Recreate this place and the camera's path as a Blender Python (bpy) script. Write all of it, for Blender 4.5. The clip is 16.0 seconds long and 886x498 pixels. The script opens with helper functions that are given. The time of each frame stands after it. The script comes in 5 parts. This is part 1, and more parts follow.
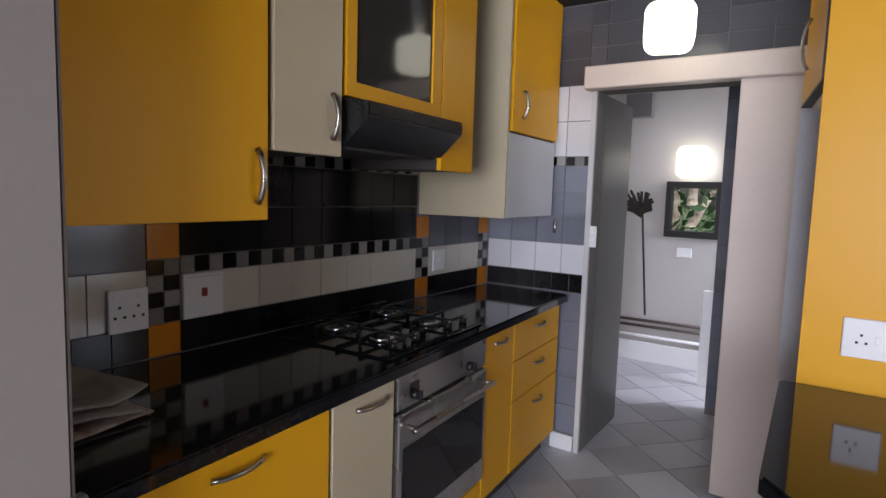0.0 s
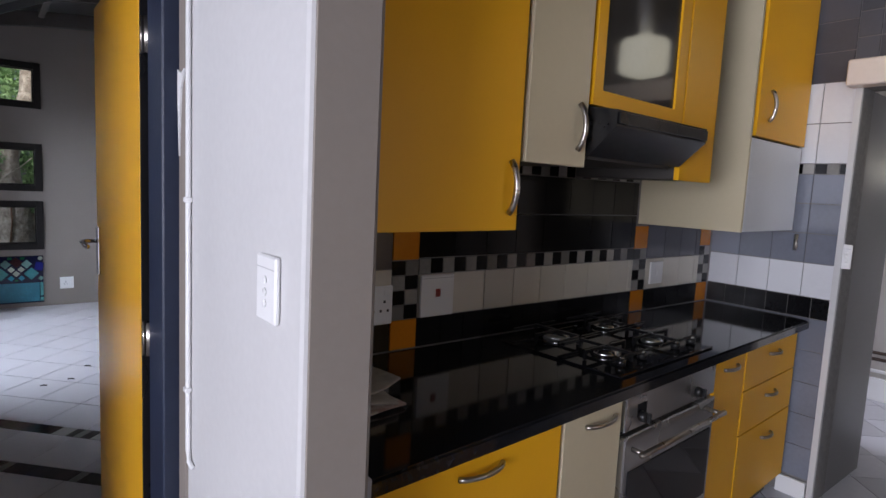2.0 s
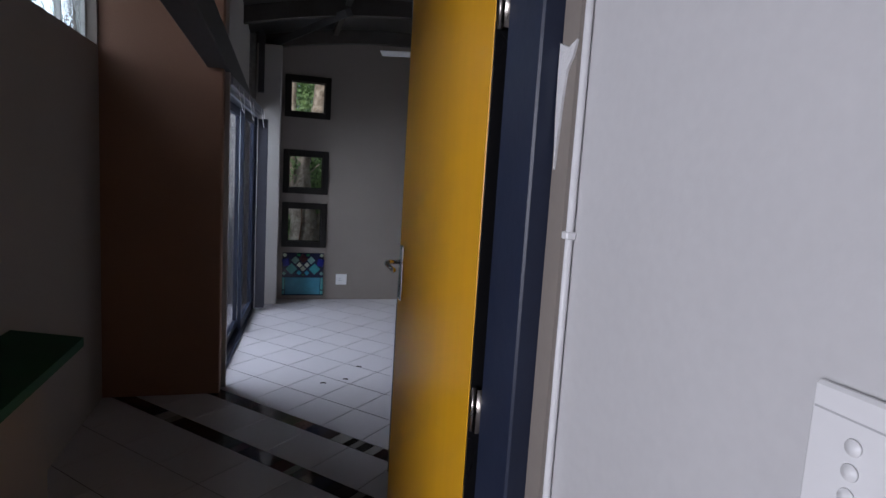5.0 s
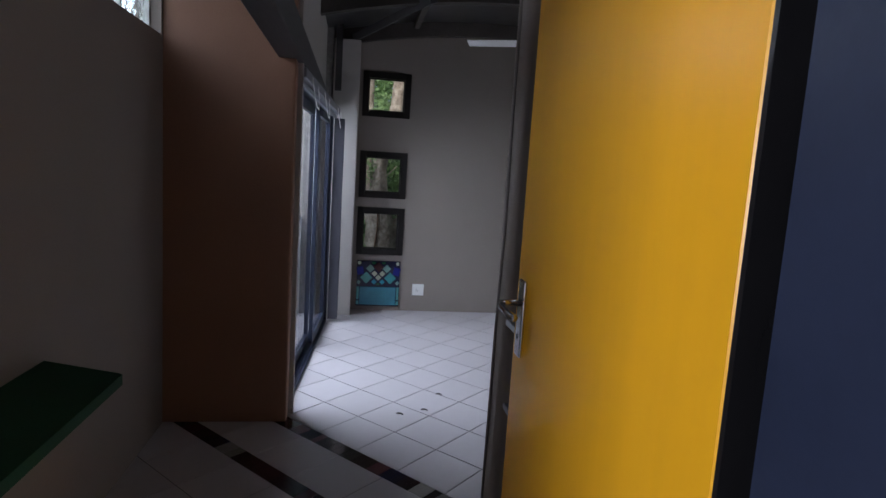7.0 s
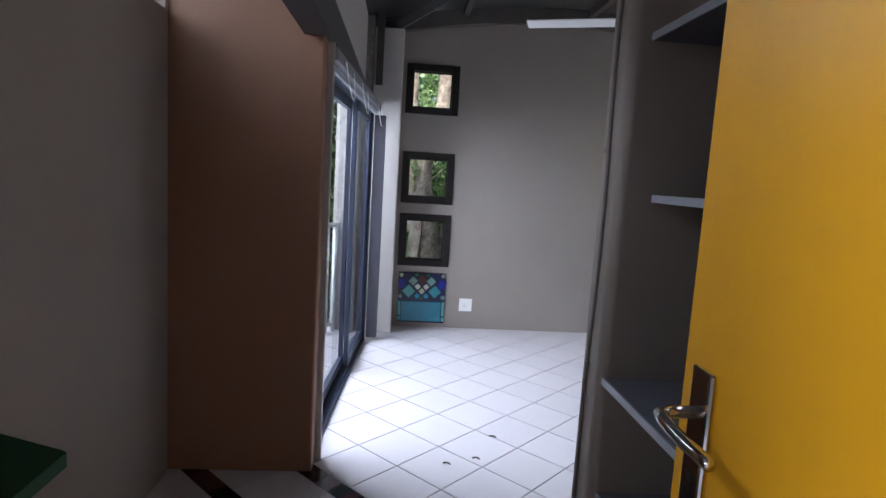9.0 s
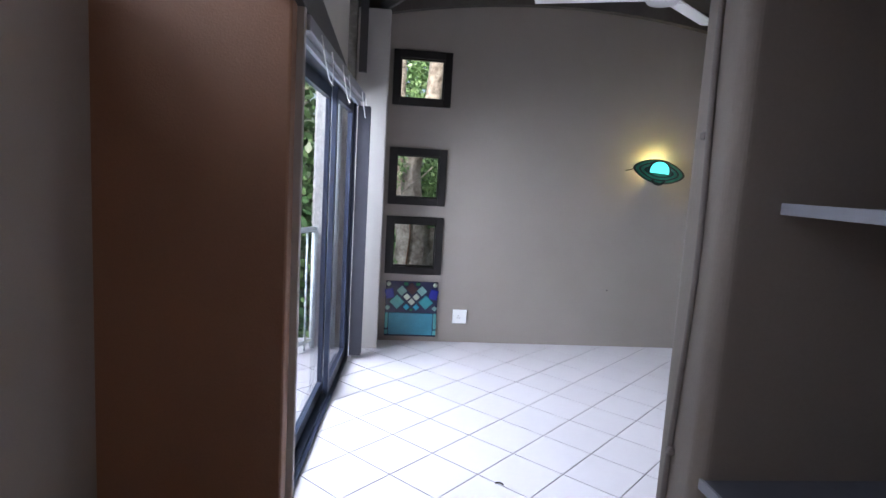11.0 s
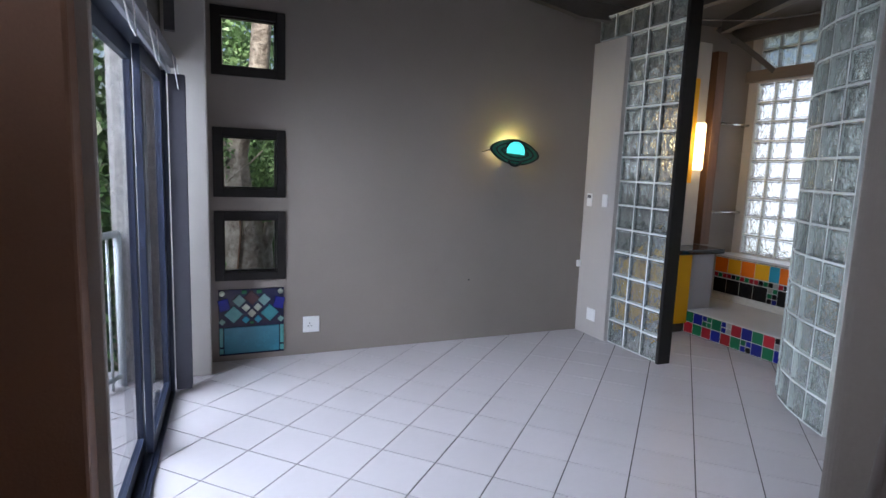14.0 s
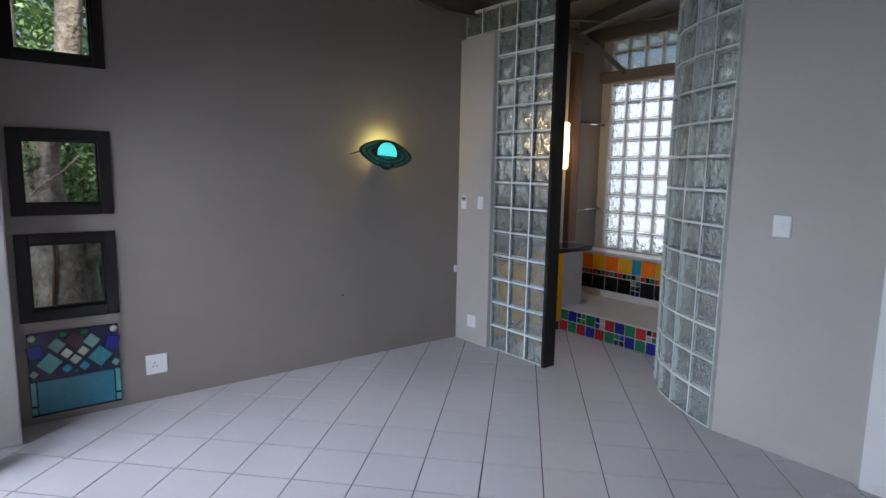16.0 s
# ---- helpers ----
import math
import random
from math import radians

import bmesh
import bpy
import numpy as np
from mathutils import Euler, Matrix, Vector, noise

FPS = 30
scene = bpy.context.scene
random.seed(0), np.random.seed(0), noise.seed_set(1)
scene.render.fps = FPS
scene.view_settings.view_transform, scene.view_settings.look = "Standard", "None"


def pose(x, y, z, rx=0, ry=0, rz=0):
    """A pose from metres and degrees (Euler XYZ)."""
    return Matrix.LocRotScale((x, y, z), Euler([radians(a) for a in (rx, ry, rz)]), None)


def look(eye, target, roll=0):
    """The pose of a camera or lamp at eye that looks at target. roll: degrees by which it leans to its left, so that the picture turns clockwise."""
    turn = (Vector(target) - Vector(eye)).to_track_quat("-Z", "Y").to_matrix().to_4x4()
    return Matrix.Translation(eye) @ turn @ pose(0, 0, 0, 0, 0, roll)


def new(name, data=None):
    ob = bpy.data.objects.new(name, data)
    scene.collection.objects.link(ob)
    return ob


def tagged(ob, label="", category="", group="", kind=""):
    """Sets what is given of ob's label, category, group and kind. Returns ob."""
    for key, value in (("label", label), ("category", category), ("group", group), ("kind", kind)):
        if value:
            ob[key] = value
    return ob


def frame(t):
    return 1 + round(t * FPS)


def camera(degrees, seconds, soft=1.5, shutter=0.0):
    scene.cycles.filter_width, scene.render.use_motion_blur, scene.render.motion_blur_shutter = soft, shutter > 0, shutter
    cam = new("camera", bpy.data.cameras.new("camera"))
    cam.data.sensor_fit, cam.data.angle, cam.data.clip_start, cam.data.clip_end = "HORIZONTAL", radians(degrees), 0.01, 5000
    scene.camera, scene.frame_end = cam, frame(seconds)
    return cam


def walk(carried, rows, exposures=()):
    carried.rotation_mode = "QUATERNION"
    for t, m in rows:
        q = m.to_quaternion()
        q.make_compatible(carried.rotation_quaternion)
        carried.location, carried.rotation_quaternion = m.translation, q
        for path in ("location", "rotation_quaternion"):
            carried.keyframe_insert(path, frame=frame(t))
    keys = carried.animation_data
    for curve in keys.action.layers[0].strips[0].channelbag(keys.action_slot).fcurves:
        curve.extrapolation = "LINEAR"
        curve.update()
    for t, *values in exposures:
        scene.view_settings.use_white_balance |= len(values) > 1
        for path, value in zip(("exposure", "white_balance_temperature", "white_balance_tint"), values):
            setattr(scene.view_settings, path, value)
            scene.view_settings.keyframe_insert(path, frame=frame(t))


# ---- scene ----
cam = camera(75.1, 16.0)
METRES, EYE, TILT, LEAN, TURN = 3.6, 1.44, 0.0, 0.0, -56.3
ROWS = [
    (0.0, 0.0, 0.0, 0.0, 0.17, -5.63, -1.75),
    (0.5, -0.0062, -0.0067, -0.0006, 4.31, -5.66, -2.01),
    (1.0, -0.0153, -0.0109, 0.0012, 8.72, -5.8, -2.31),
    (1.5, -0.0311, -0.0087, 0.0026, 13.41, -6.03, -2.66),
    (2.0, -0.0464, -0.0029, 0.0057, 18.07, -6.25, -2.83),
    (2.5, -0.0685, 0.0085, 0.0082, 22.45, -6.38, -3.02),
    (3.0, -0.0943, 0.0158, 0.0105, 26.86, -6.6, -3.14),
    (3.5, -0.1202, 0.0175, 0.0093, 30.59, -6.74, -3.28),
    (4.0, -0.14, 0.025, 0.0078, 33.79, -6.83, -3.47),
    (4.5, -0.1679, 0.0453, 0.0096, 37.24, -6.96, -3.58),
    (5.0, -0.1972, 0.0753, 0.0101, 40.58, -7.08, -3.53),
    (7.5, -0.3585, 0.1833, 0.0095, 48.78, -7.24, -3.59),
    (8.0, -0.3931, 0.2123, 0.0123, 49.83, -7.2, -3.54),
    (8.5, -0.4233, 0.2376, 0.01, 51.01, -7.17, -3.5),
    (9.0, -0.4593, 0.2571, 0.0042, 52.07, -7.07, -3.41),
    (11.5, -0.6095, 0.3526, 0.0035, 49.25, -7.21, -3.24),
    (12.0, -0.6333, 0.3661, 0.003, 46.49, -7.47, -3.09),
    (12.5, -0.6632, 0.3764, 0.0039, 42.65, -7.73, -2.87),
    (13.0, -0.6996, 0.3807, 0.0056, 38.39, -8.02, -2.61),
    (13.5, -0.7255, 0.3891, 0.0062, 35.21, -8.15, -2.34),
    (14.0, -0.7462, 0.4083, 0.0076, 32.91, -8.15, -2.11),
    (14.5, -0.769, 0.4327, 0.0109, 30.23, -8.02, -1.88),
    (15.0, -0.7831, 0.4555, 0.0117, 26.65, -7.94, -1.6),
    (15.5, -0.8034, 0.472, 0.0121, 22.66, -7.88, -1.28),
    (16.0, -0.8357, 0.4862, 0.014, 18.24, -7.79, -1.01),
]
walk(cam, [(t, pose(0, 0, EYE, TILT, LEAN, TURN) @ pose(METRES * x, METRES * y, METRES * z, 90 + pitch, roll, yaw)) for t, x, y, z, yaw, pitch, roll in ROWS],
     [(0.0, 0.0), (2.5, -0.17), (3.5, -0.33), (5.0, -0.85), (7.4, -0.25), (9.0, 0.58), (11.4, 0.85), (12.5, 0.70), (13.5, 0.36), (15.0, -0.04), (16.0, -0.12)])

# ---- world and light ----
world = bpy.data.worlds.new("world")
scene.world = world
world.use_nodes = True
_wn = world.node_tree.nodes
_sky = _wn.new("ShaderNodeTexSky")
_sky.sky_type = "NISHITA"
_sky.sun_disc = False
_sky.sun_elevation = radians(59)
_sky.sun_rotation = radians(198)
_sky.air_density, _sky.dust_density = 1.0, 4.0
world.node_tree.links.new(_sky.outputs[0], _wn["Background"].inputs[0])
_wn["Background"].inputs[1].default_value = 0.15
sun = new("sun", bpy.data.lights.new("sun", "SUN"))
sun.data.energy, sun.data.angle, sun.data.color = 5.0, radians(20), (1.0, 0.95, 0.88)
sun.matrix_world = look((-2, -5, 10.5), (0, 1, 0))


def area(name, eye, target, sx, sy, power, col):
    l = new(name, bpy.data.lights.new(name, "AREA"))
    l.data.shape, l.data.size, l.data.size_y, l.data.energy, l.data.color = "RECTANGLE", sx, sy, power, col
    l.matrix_world = look(eye, target)
    return l


def bulb(name, loc, power, col, r=0.03):
    l = new(name, bpy.data.lights.new(name, "POINT"))
    l.data.energy, l.data.color, l.data.shadow_soft_size = power, col, r
    l.location = loc
    return l


SKYCOL = (0.80, 0.83, 1.0)
area("sliding_door_skylight", (-1.85, 5.85, 2.10), (1.2, 5.65, 0.75), 2.3, 1.5, 128, (0.73, 0.82, 1.0))
area("kitchen_window_skylight", (-4.45, -1.0, 1.45), (1.5, 0.45, 0.8), 2.1, 1.7, 315, (0.82, 0.83, 0.97))
area("kitchen_end_skylight", (2.62, -2.17, 1.50), (2.87, 0.8, 0.15), 0.7, 1.2, 14, SKYCOL)
area("high_window_skylight", (-1.55, 3.3, 2.36), (0.6, 3.7, 1.9), 2.2, 0.45, 15, SKYCOL)
area("bath_window_skylight", (5.55, 6.5, 1.55), (4.3, 6.5, 1.45), 2.3, 1.9, 19, SKYCOL)
area("back_room_skylight", (4.70, -0.58, 1.45), (4.7, 1.3, 0.5), 0.75, 1.1, 40, SKYCOL)
bulb("planet_bulb", (2.205, 7.325, 1.650), 4.2, (1.0, 0.74, 0.25), 0.02)
bulb("vanity_bulb", (4.16, 7.08, 1.74), 4.5, (1.0, 0.66, 0.30), 0.03)
bulb("kitchen_bulb", (2.63, 0.63, 2.165), 0.6, (1.0, 0.93, 0.75), 0.05)
bulb("back_bulb", (5.05, 0.97, 1.75), 1.0, (1.0, 0.95, 0.85), 0.05)


# ---- materials ----
def M(name, col, rough=0.5, metal=0.0, var=0.08, scale=3.0, bump=0.0, bscale=60.0, trans=0.0, ior=1.45, emit=0.0,
      ecol=None, col2=None, rnd=0.0, rvar=0.1, coat=0.0, stretch=(1, 1, 1), detail=4.0, spec=0.5, bdist=0.01):
    m = bpy.data.materials.new(name)
    m.use_nodes = True
    nt = m.node_tree
    N, L = nt.nodes, nt.links
    p = N["Principled BSDF"]
    p.inputs["Metallic"].default_value = metal
    p.inputs["IOR"].default_value = ior
    p.inputs["Specular IOR Level"].default_value = spec
    p.inputs["Transmission Weight"].default_value = trans
    p.inputs["Coat Weight"].default_value = coat
    tc = N.new("ShaderNodeTexCoord")
    mp = N.new("ShaderNodeMapping")
    mp.inputs["Scale"].default_value = stretch
    L.new(tc.outputs["Object"], mp.inputs[0])
    n1, n2 = N.new("ShaderNodeTexNoise"), N.new("ShaderNodeTexNoise")
    n1.inputs["Scale"].default_value, n1.inputs["Detail"].default_value = scale, detail
    n2.inputs["Scale"].default_value, n2.inputs["Detail"].default_value = bscale, 3.0
    L.new(mp.outputs[0], n1.inputs[0])
    L.new(mp.outputs[0], n2.inputs[0])
    mixf = N.new("ShaderNodeMath")
    mixf.operation = "MULTIPLY_ADD"
    mixf.inputs[1].default_value = 0.3
    L.new(n2.outputs[0], mixf.inputs[0])
    sc = N.new("ShaderNodeMath")
    sc.operation = "MULTIPLY"
    sc.inputs[1].default_value = 0.7
    L.new(n1.outputs[0], sc.inputs[0])
    L.new(sc.outputs[0], mixf.inputs[2])
    fac = mixf.outputs[0]
    if rnd:
        oi = N.new("ShaderNodeObjectInfo")
        r = N.new("ShaderNodeMath")
        r.operation = "MULTIPLY_ADD"
        r.inputs[1].default_value = rnd
        L.new(oi.outputs["Random"], r.inputs[0])
        L.new(fac, r.inputs[2])
        r2 = N.new("ShaderNodeMath")
        r2.operation = "SUBTRACT"
        r2.inputs[1].default_value = rnd / 2
        L.new(r.outputs[0], r2.inputs[0])
        fac = r2.outputs[0]
    ramp = N.new("ShaderNodeValToRGB")
    lo = [c * (1 - var) for c in col]
    hi = list(col2) if col2 else [min(1, c * (1 + var)) for c in col]
    ramp.color_ramp.elements[0].position, ramp.color_ramp.elements[1].position = 0.3, 0.7
    ramp.color_ramp.elements[0].color, ramp.color_ramp.elements[1].color = (*lo, 1), (*hi, 1)
    L.new(fac, ramp.inputs[0])
    L.new(ramp.outputs[0], p.inputs["Base Color"])
    rr = N.new("ShaderNodeMapRange")
    rr.inputs["To Min"].default_value, rr.inputs["To Max"].default_value = max(0, rough - rvar), min(1, rough + rvar)
    L.new(n1.outputs[0], rr.inputs[0])
    L.new(rr.outputs[0], p.inputs["Roughness"])
    if bump:
        b = N.new("ShaderNodeBump")
        b.inputs["Strength"].default_value, b.inputs["Distance"].default_value = bump, bdist
        L.new(n2.outputs[0], b.inputs["Height"])
        L.new(b.outputs[0], p.inputs["Normal"])
    if emit:
        p.inputs["Emission Color"].default_value = (*(ecol or col), 1)
        p.inputs["Emission Strength"].default_value = emit
    return m


TAUPE = M("taupe_wall_paint", (0.300, 0.262, 0.235), 0.62, var=0.07, scale=1.6, bump=0.05, bscale=140)
TAUPE_DK = M("brown_wall_paint", (0.28, 0.146, 0.092), 0.5, var=0.10, scale=1.4, bump=0.12, bscale=120)
PALE = M("pale_grey_wall_paint", (0.52, 0.49, 0.465), 0.6, var=0.06, scale=1.5, bump=0.12, bscale=140)
WHITEWALL = M("white_wall_paint", (0.64, 0.635, 0.635), 0.5, var=0.06, scale=1.3, bump=0.05, bscale=60)
# Grey is mostly the shade of the stub's south face, put into colour.
SHADEGREY = M("shade_darkened_warm_grey", (0.29, 0.255, 0.225), 0.55, var=0.06, scale=1.5, bump=0.04, bscale=70)
ROUGHCAST = M("roughcast_plaster", (0.34, 0.32, 0.30), 0.9, var=0.25, scale=20, bump=0.9, bscale=45)
YELLOW = M("yellow_laminate", (0.80, 0.40, 0.012), 0.40, var=0.05, scale=1.2, bump=0.02, bscale=300, spec=0.28)
YELLOWDOOR = M("yellow_gloss_paint", (0.80, 0.40, 0.015), 0.30, var=0.06, scale=1.5, bump=0.05, bscale=25, stretch=(1, 1, 0.15))
CREAM = M("cream_laminate", (0.56, 0.49, 0.33), 0.42, var=0.04, scale=2)
WHITELAM = M("white_laminate", (0.66, 0.68, 0.72), 0.32, var=0.03)
DARKEDGE = M("black_edging", (0.012, 0.012, 0.013), 0.45)
CARC = M("cabinet_carcass", (0.05, 0.045, 0.04), 0.6)
GRANITE = M("black_granite", (0.006, 0.006, 0.007), 0.07, var=0.6, scale=60, col2=(0.022, 0.023, 0.027), bscale=300, rvar=0.03)
CHROME = M("brushed_metal", (0.40, 0.37, 0.335), 0.30, metal=1.0, var=0.08, scale=30)
STEEL = M("stainless_steel", (0.62, 0.62, 0.62), 0.27, metal=1.0, var=0.03, scale=3, bscale=200)
BLACKGLASS = M("black_oven_glass", (0.010, 0.010, 0.012), 0.05, rvar=0.02)
SMOKEGLASS = M("smoked_glass", (0.045, 0.042, 0.038), 0.07, rvar=0.03)
BLACK = M("black_enamel", (0.010, 0.010, 0.011), 0.28, var=0.2)
HOODBLK = M("black_hood_metal", (0.014, 0.014, 0.015), 0.22, var=0.2)
TBLACK = M("black_ceramic_tile", (0.008, 0.008, 0.009), 0.16, rnd=0.5, var=0.4, rvar=0.05, spec=0.35)
TWHITE = M("cream_white_ceramic_tile", (0.66, 0.62, 0.54), 0.15, rnd=0.5, var=0.06)
TWHITE2 = M("white_ceramic_tile", (0.72, 0.73, 0.76), 0.15, rnd=0.5, var=0.05)
TGREY = M("slate_grey_ceramic_tile", (0.085, 0.085, 0.10), 0.20, rnd=0.6, var=0.12)
TGREY2 = M("blue_grey_ceramic_tile", (0.20, 0.215, 0.26), 0.18, rnd=0.6, var=0.12)
TORANGE = M("orange_ceramic_tile", (0.62, 0.21, 0.012), 0.18, rnd=0.3, var=0.10)
TMID = M("silver_grey_mosaic_tile", (0.28, 0.27, 0.25), 0.14, rnd=0.8, var=0.3)
GROUT = M("grey_grout", (0.095, 0.09, 0.088), 0.9, var=0.15, scale=30)
GROUTDK = M("dark_grout", (0.055, 0.052, 0.05), 0.9, var=0.2, scale=30)
GROUTWALL = M("tile_grout", (0.20, 0.19, 0.185), 0.9, var=0.15, scale=30)
FTILE = M("pale_grey_floor_tile", (0.54, 0.51, 0.53), 0.36, rnd=0.25, var=0.04, scale=1.2, detail=1.5, bump=0.03, bscale=25, rvar=0.03)
KTILE = M("grey_floor_tile", (0.50, 0.50, 0.54), 0.30, rnd=0.8, var=0.14, scale=1.2, detail=1.5, bump=0.03, bscale=25, rvar=0.03)
BLUEFRAME = M("dark_blue_frame_paint", (0.020, 0.028, 0.055), 0.38, var=0.15, scale=4, bump=0.05, bscale=40)
BLACKFRAME = M("black_window_frame", (0.014, 0.012, 0.012), 0.40, var=0.2)
ALU = M("dark_blue_aluminium", (0.022, 0.030, 0.055), 0.35, var=0.12)
GLASS = M("clear_glass", (0.97, 0.98, 0.98), 0.0, trans=1.0, ior=1.05, var=0.0, rvar=0.0)
GBLOCK = M("wavy_glass_block", (0.86, 0.93, 0.91), 0.05, trans=0.87, ior=1.42, var=0.02, bump=1.0, bscale=11, rvar=0.03, bdist=0.05)
GBLOCKWIN = M("stippled_glass_block", (0.93, 0.97, 0.98), 0.20, trans=0.94, ior=1.40, var=0.03, bump=1.0, bscale=20, rvar=0.08, bdist=0.03)
MORTAR = M("pale_mortar", (0.76, 0.80, 0.78), 0.7, var=0.1, scale=20)
PLASTIC = M("white_plastic", (0.87, 0.87, 0.87), 0.30, var=0.02)
PLASTICGREY = M("grey_plastic_detail", (0.16, 0.16, 0.17), 0.4)
PLASTICLT = M("pale_plastic_detail", (0.55, 0.55, 0.56), 0.4)
HOLE = M("dark_hole", (0.01, 0.01, 0.01), 0.6)
PINKDOOR = M("pinkish_white_door_paint", (0.70, 0.61, 0.55), 0.45, var=0.06, scale=2, bump=0.05, bscale=60)
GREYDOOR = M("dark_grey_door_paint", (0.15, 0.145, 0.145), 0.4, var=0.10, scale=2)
SHELF = M("blue_grey_shelf_paint", (0.13, 0.135, 0.165), 0.45, var=0.1)
SHELFEDGE = M("pale_shelf_edge", (0.36, 0.38, 0.44), 0.4)
BEAM = M("grey_painted_timber", (0.085, 0.083, 0.085), 0.6, var=0.25, scale=3, bscale=60, bump=0.15, stretch=(1, 0.15, 1))
RAFTER = M("dark_rafter_timber", (0.10, 0.088, 0.08), 0.65, var=0.25, scale=4, bscale=60, bump=0.2)
FOIL = M("silver_roof_foil", (0.19, 0.19, 0.20), 0.42, metal=0.75, var=0.25, scale=5, bump=1.0, bscale=9)
CEIL = M("black_ceiling_boards", (0.02, 0.019, 0.02), 0.6)
CABLE = M("grey_cable", (0.22, 0.195, 0.185), 0.55)
GREENTOP = M("green_baize_top", (0.012, 0.085, 0.045), 0.75, var=0.15, scale=6, bump=0.1, bscale=150)
LAMPGLASS = M("glowing_opal_glass", (0.95, 0.93, 0.85), 0.3, emit=3.4, ecol=(1.0, 0.95, 0.78))
TUBEGLASS = M("glowing_opal_tube", (0.95, 0.88, 0.7), 0.3, emit=2.9, ecol=(1.0, 0.80, 0.42))
TURQ = M("lit_turquoise_glass", (0.05, 0.62, 0.60), 0.12, emit=0.95, ecol=(0.10, 0.80, 0.78), var=0.2, scale=12)
LEADDK = M("dark_lead_came", (0.012, 0.018, 0.016), 0.4)
DKGREENGL = M("dark_green_glass", (0.045, 0.15, 0.11), 0.15, var=0.3, scale=20, emit=0.02, ecol=(0.0, 0.4, 0.3))
WOODBR = M("brown_timber_post", (0.16, 0.085, 0.05), 0.5, var=0.25, scale=4, stretch=(6, 6, 0.6), bump=0.1)
BARK = M("tree_bark", (0.27, 0.20, 0.155), 0.9, var=0.5, scale=9, bump=1.0, bscale=30, col2=(0.60, 0.53, 0.46), bdist=0.02)
LEAF = M("green_leaf", (0.08, 0.18, 0.075), 0.4, rnd=0.5, var=0.5, col2=(0.22, 0.37, 0.18), scale=2)
LEAF2 = M("light_green_leaf", (0.09, 0.20, 0.07), 0.45, rnd=0.5, var=0.5, col2=(0.25, 0.40, 0.17), scale=2)
PIPEGREY = M("pale_grey_downpipe", (0.34, 0.36, 0.38), 0.45, var=0.12, scale=4)
RAILP = M("white_rail_paint", (0.62, 0.68, 0.70), 0.4)
BLIND = M("grey_blind_fabric", (0.30, 0.30, 0.32), 0.7)
MIRROR = M("mirror", (0.8, 0.8, 0.8), 0.02, metal=1.0, var=0.0, rvar=0.0)
NEWSP = M("newspaper", (0.34, 0.31, 0.27), 0.8, var=0.35, scale=18, bscale=60)
POLISHED = M("polished_chrome", (0.66, 0.66, 0.68), 0.12, metal=1.0, var=0.04, rvar=0.04)
LINTEL = M("brown_grey_timber", (0.20, 0.165, 0.14), 0.6, var=0.2, scale=4, bump=0.1, stretch=(1, 0.2, 1))
GROUTWHITE = M("white_mosaic_grout", (0.62, 0.60, 0.56), 0.85, var=0.12, scale=25)
DUST = M("dark_feather_duster", (0.035, 0.027, 0.022), 0.9, var=0.4, scale=25)
PIPE = M("dull_copper_pipe", (0.09, 0.065, 0.055), 0.5, metal=0.3)
SOIL = M("garden_ground", (0.07, 0.085, 0.04), 0.9, var=0.5, scale=1.5, bump=0.5, bscale=12)
TCOL = {"R": M("red_mosaic_tile", (0.36, 0.02, 0.03), 0.12, rnd=0.5, var=0.2),
        "G": M("green_mosaic_tile", (0.012, 0.14, 0.06), 0.12, rnd=0.5, var=0.2),
        "B": M("blue_mosaic_tile", (0.012, 0.018, 0.22), 0.12, rnd=0.5, var=0.2),
        "K": TBLACK, "O": M("bright_orange_tile", (0.75, 0.16, 0.01), 0.14, rnd=0.4, var=0.15),
        "Y": M("golden_yellow_tile", (0.80, 0.42, 0.02), 0.14, rnd=0.4, var=0.12),
        "C": M("sky_blue_tile", (0.03, 0.30, 0.45), 0.14), "S": TMID,
        "T": M("aqua_glass_tile", (0.05, 0.27, 0.38), 0.08, rnd=0.4, var=0.25, scale=9),
        "A": M("pale_aqua_glass_tile", (0.10, 0.34, 0.35), 0.08, rnd=0.4, var=0.25, scale=9),
        "U": M("teal_glass_tile", (0.035, 0.24, 0.27), 0.08, rnd=0.3, var=0.25, scale=9),
        "V": M("grey_green_glass_tile", (0.16, 0.30, 0.28), 0.08, rnd=0.4, var=0.25, scale=9),
        "P": M("pearl_glass_tile", (0.50, 0.56, 0.46), 0.10, rnd=0.4, var=0.2, scale=9),
        "D": M("dark_maroon_glass_tile", (0.05, 0.016, 0.020), 0.10, rnd=0.9, var=0.6), "N": M("navy_glass_tile", (0.010, 0.013, 0.045), 0.08)}


# ---- building helpers ----
XF = [Matrix.Identity(4)]
ORIG = {}


def box(x0, y0, z0, x1, y1, z1, bev=0.0, seg=1):
    bm = bmesh.new()
    bmesh.ops.create_cube(bm, size=1.0)
    c = Vector(((x0 + x1) / 2, (y0 + y1) / 2, (z0 + z1) / 2))
    s = Vector((abs(x1 - x0), abs(y1 - y0), abs(z1 - z0)))
    for v in bm.verts:
        v.co = Vector((v.co.x * s.x, v.co.y * s.y, v.co.z * s.z)) + c
    if bev:
        bmesh.ops.bevel(bm, geom=bm.edges[:], offset=bev, segments=seg, affect="EDGES", profile=0.5)
    return bm


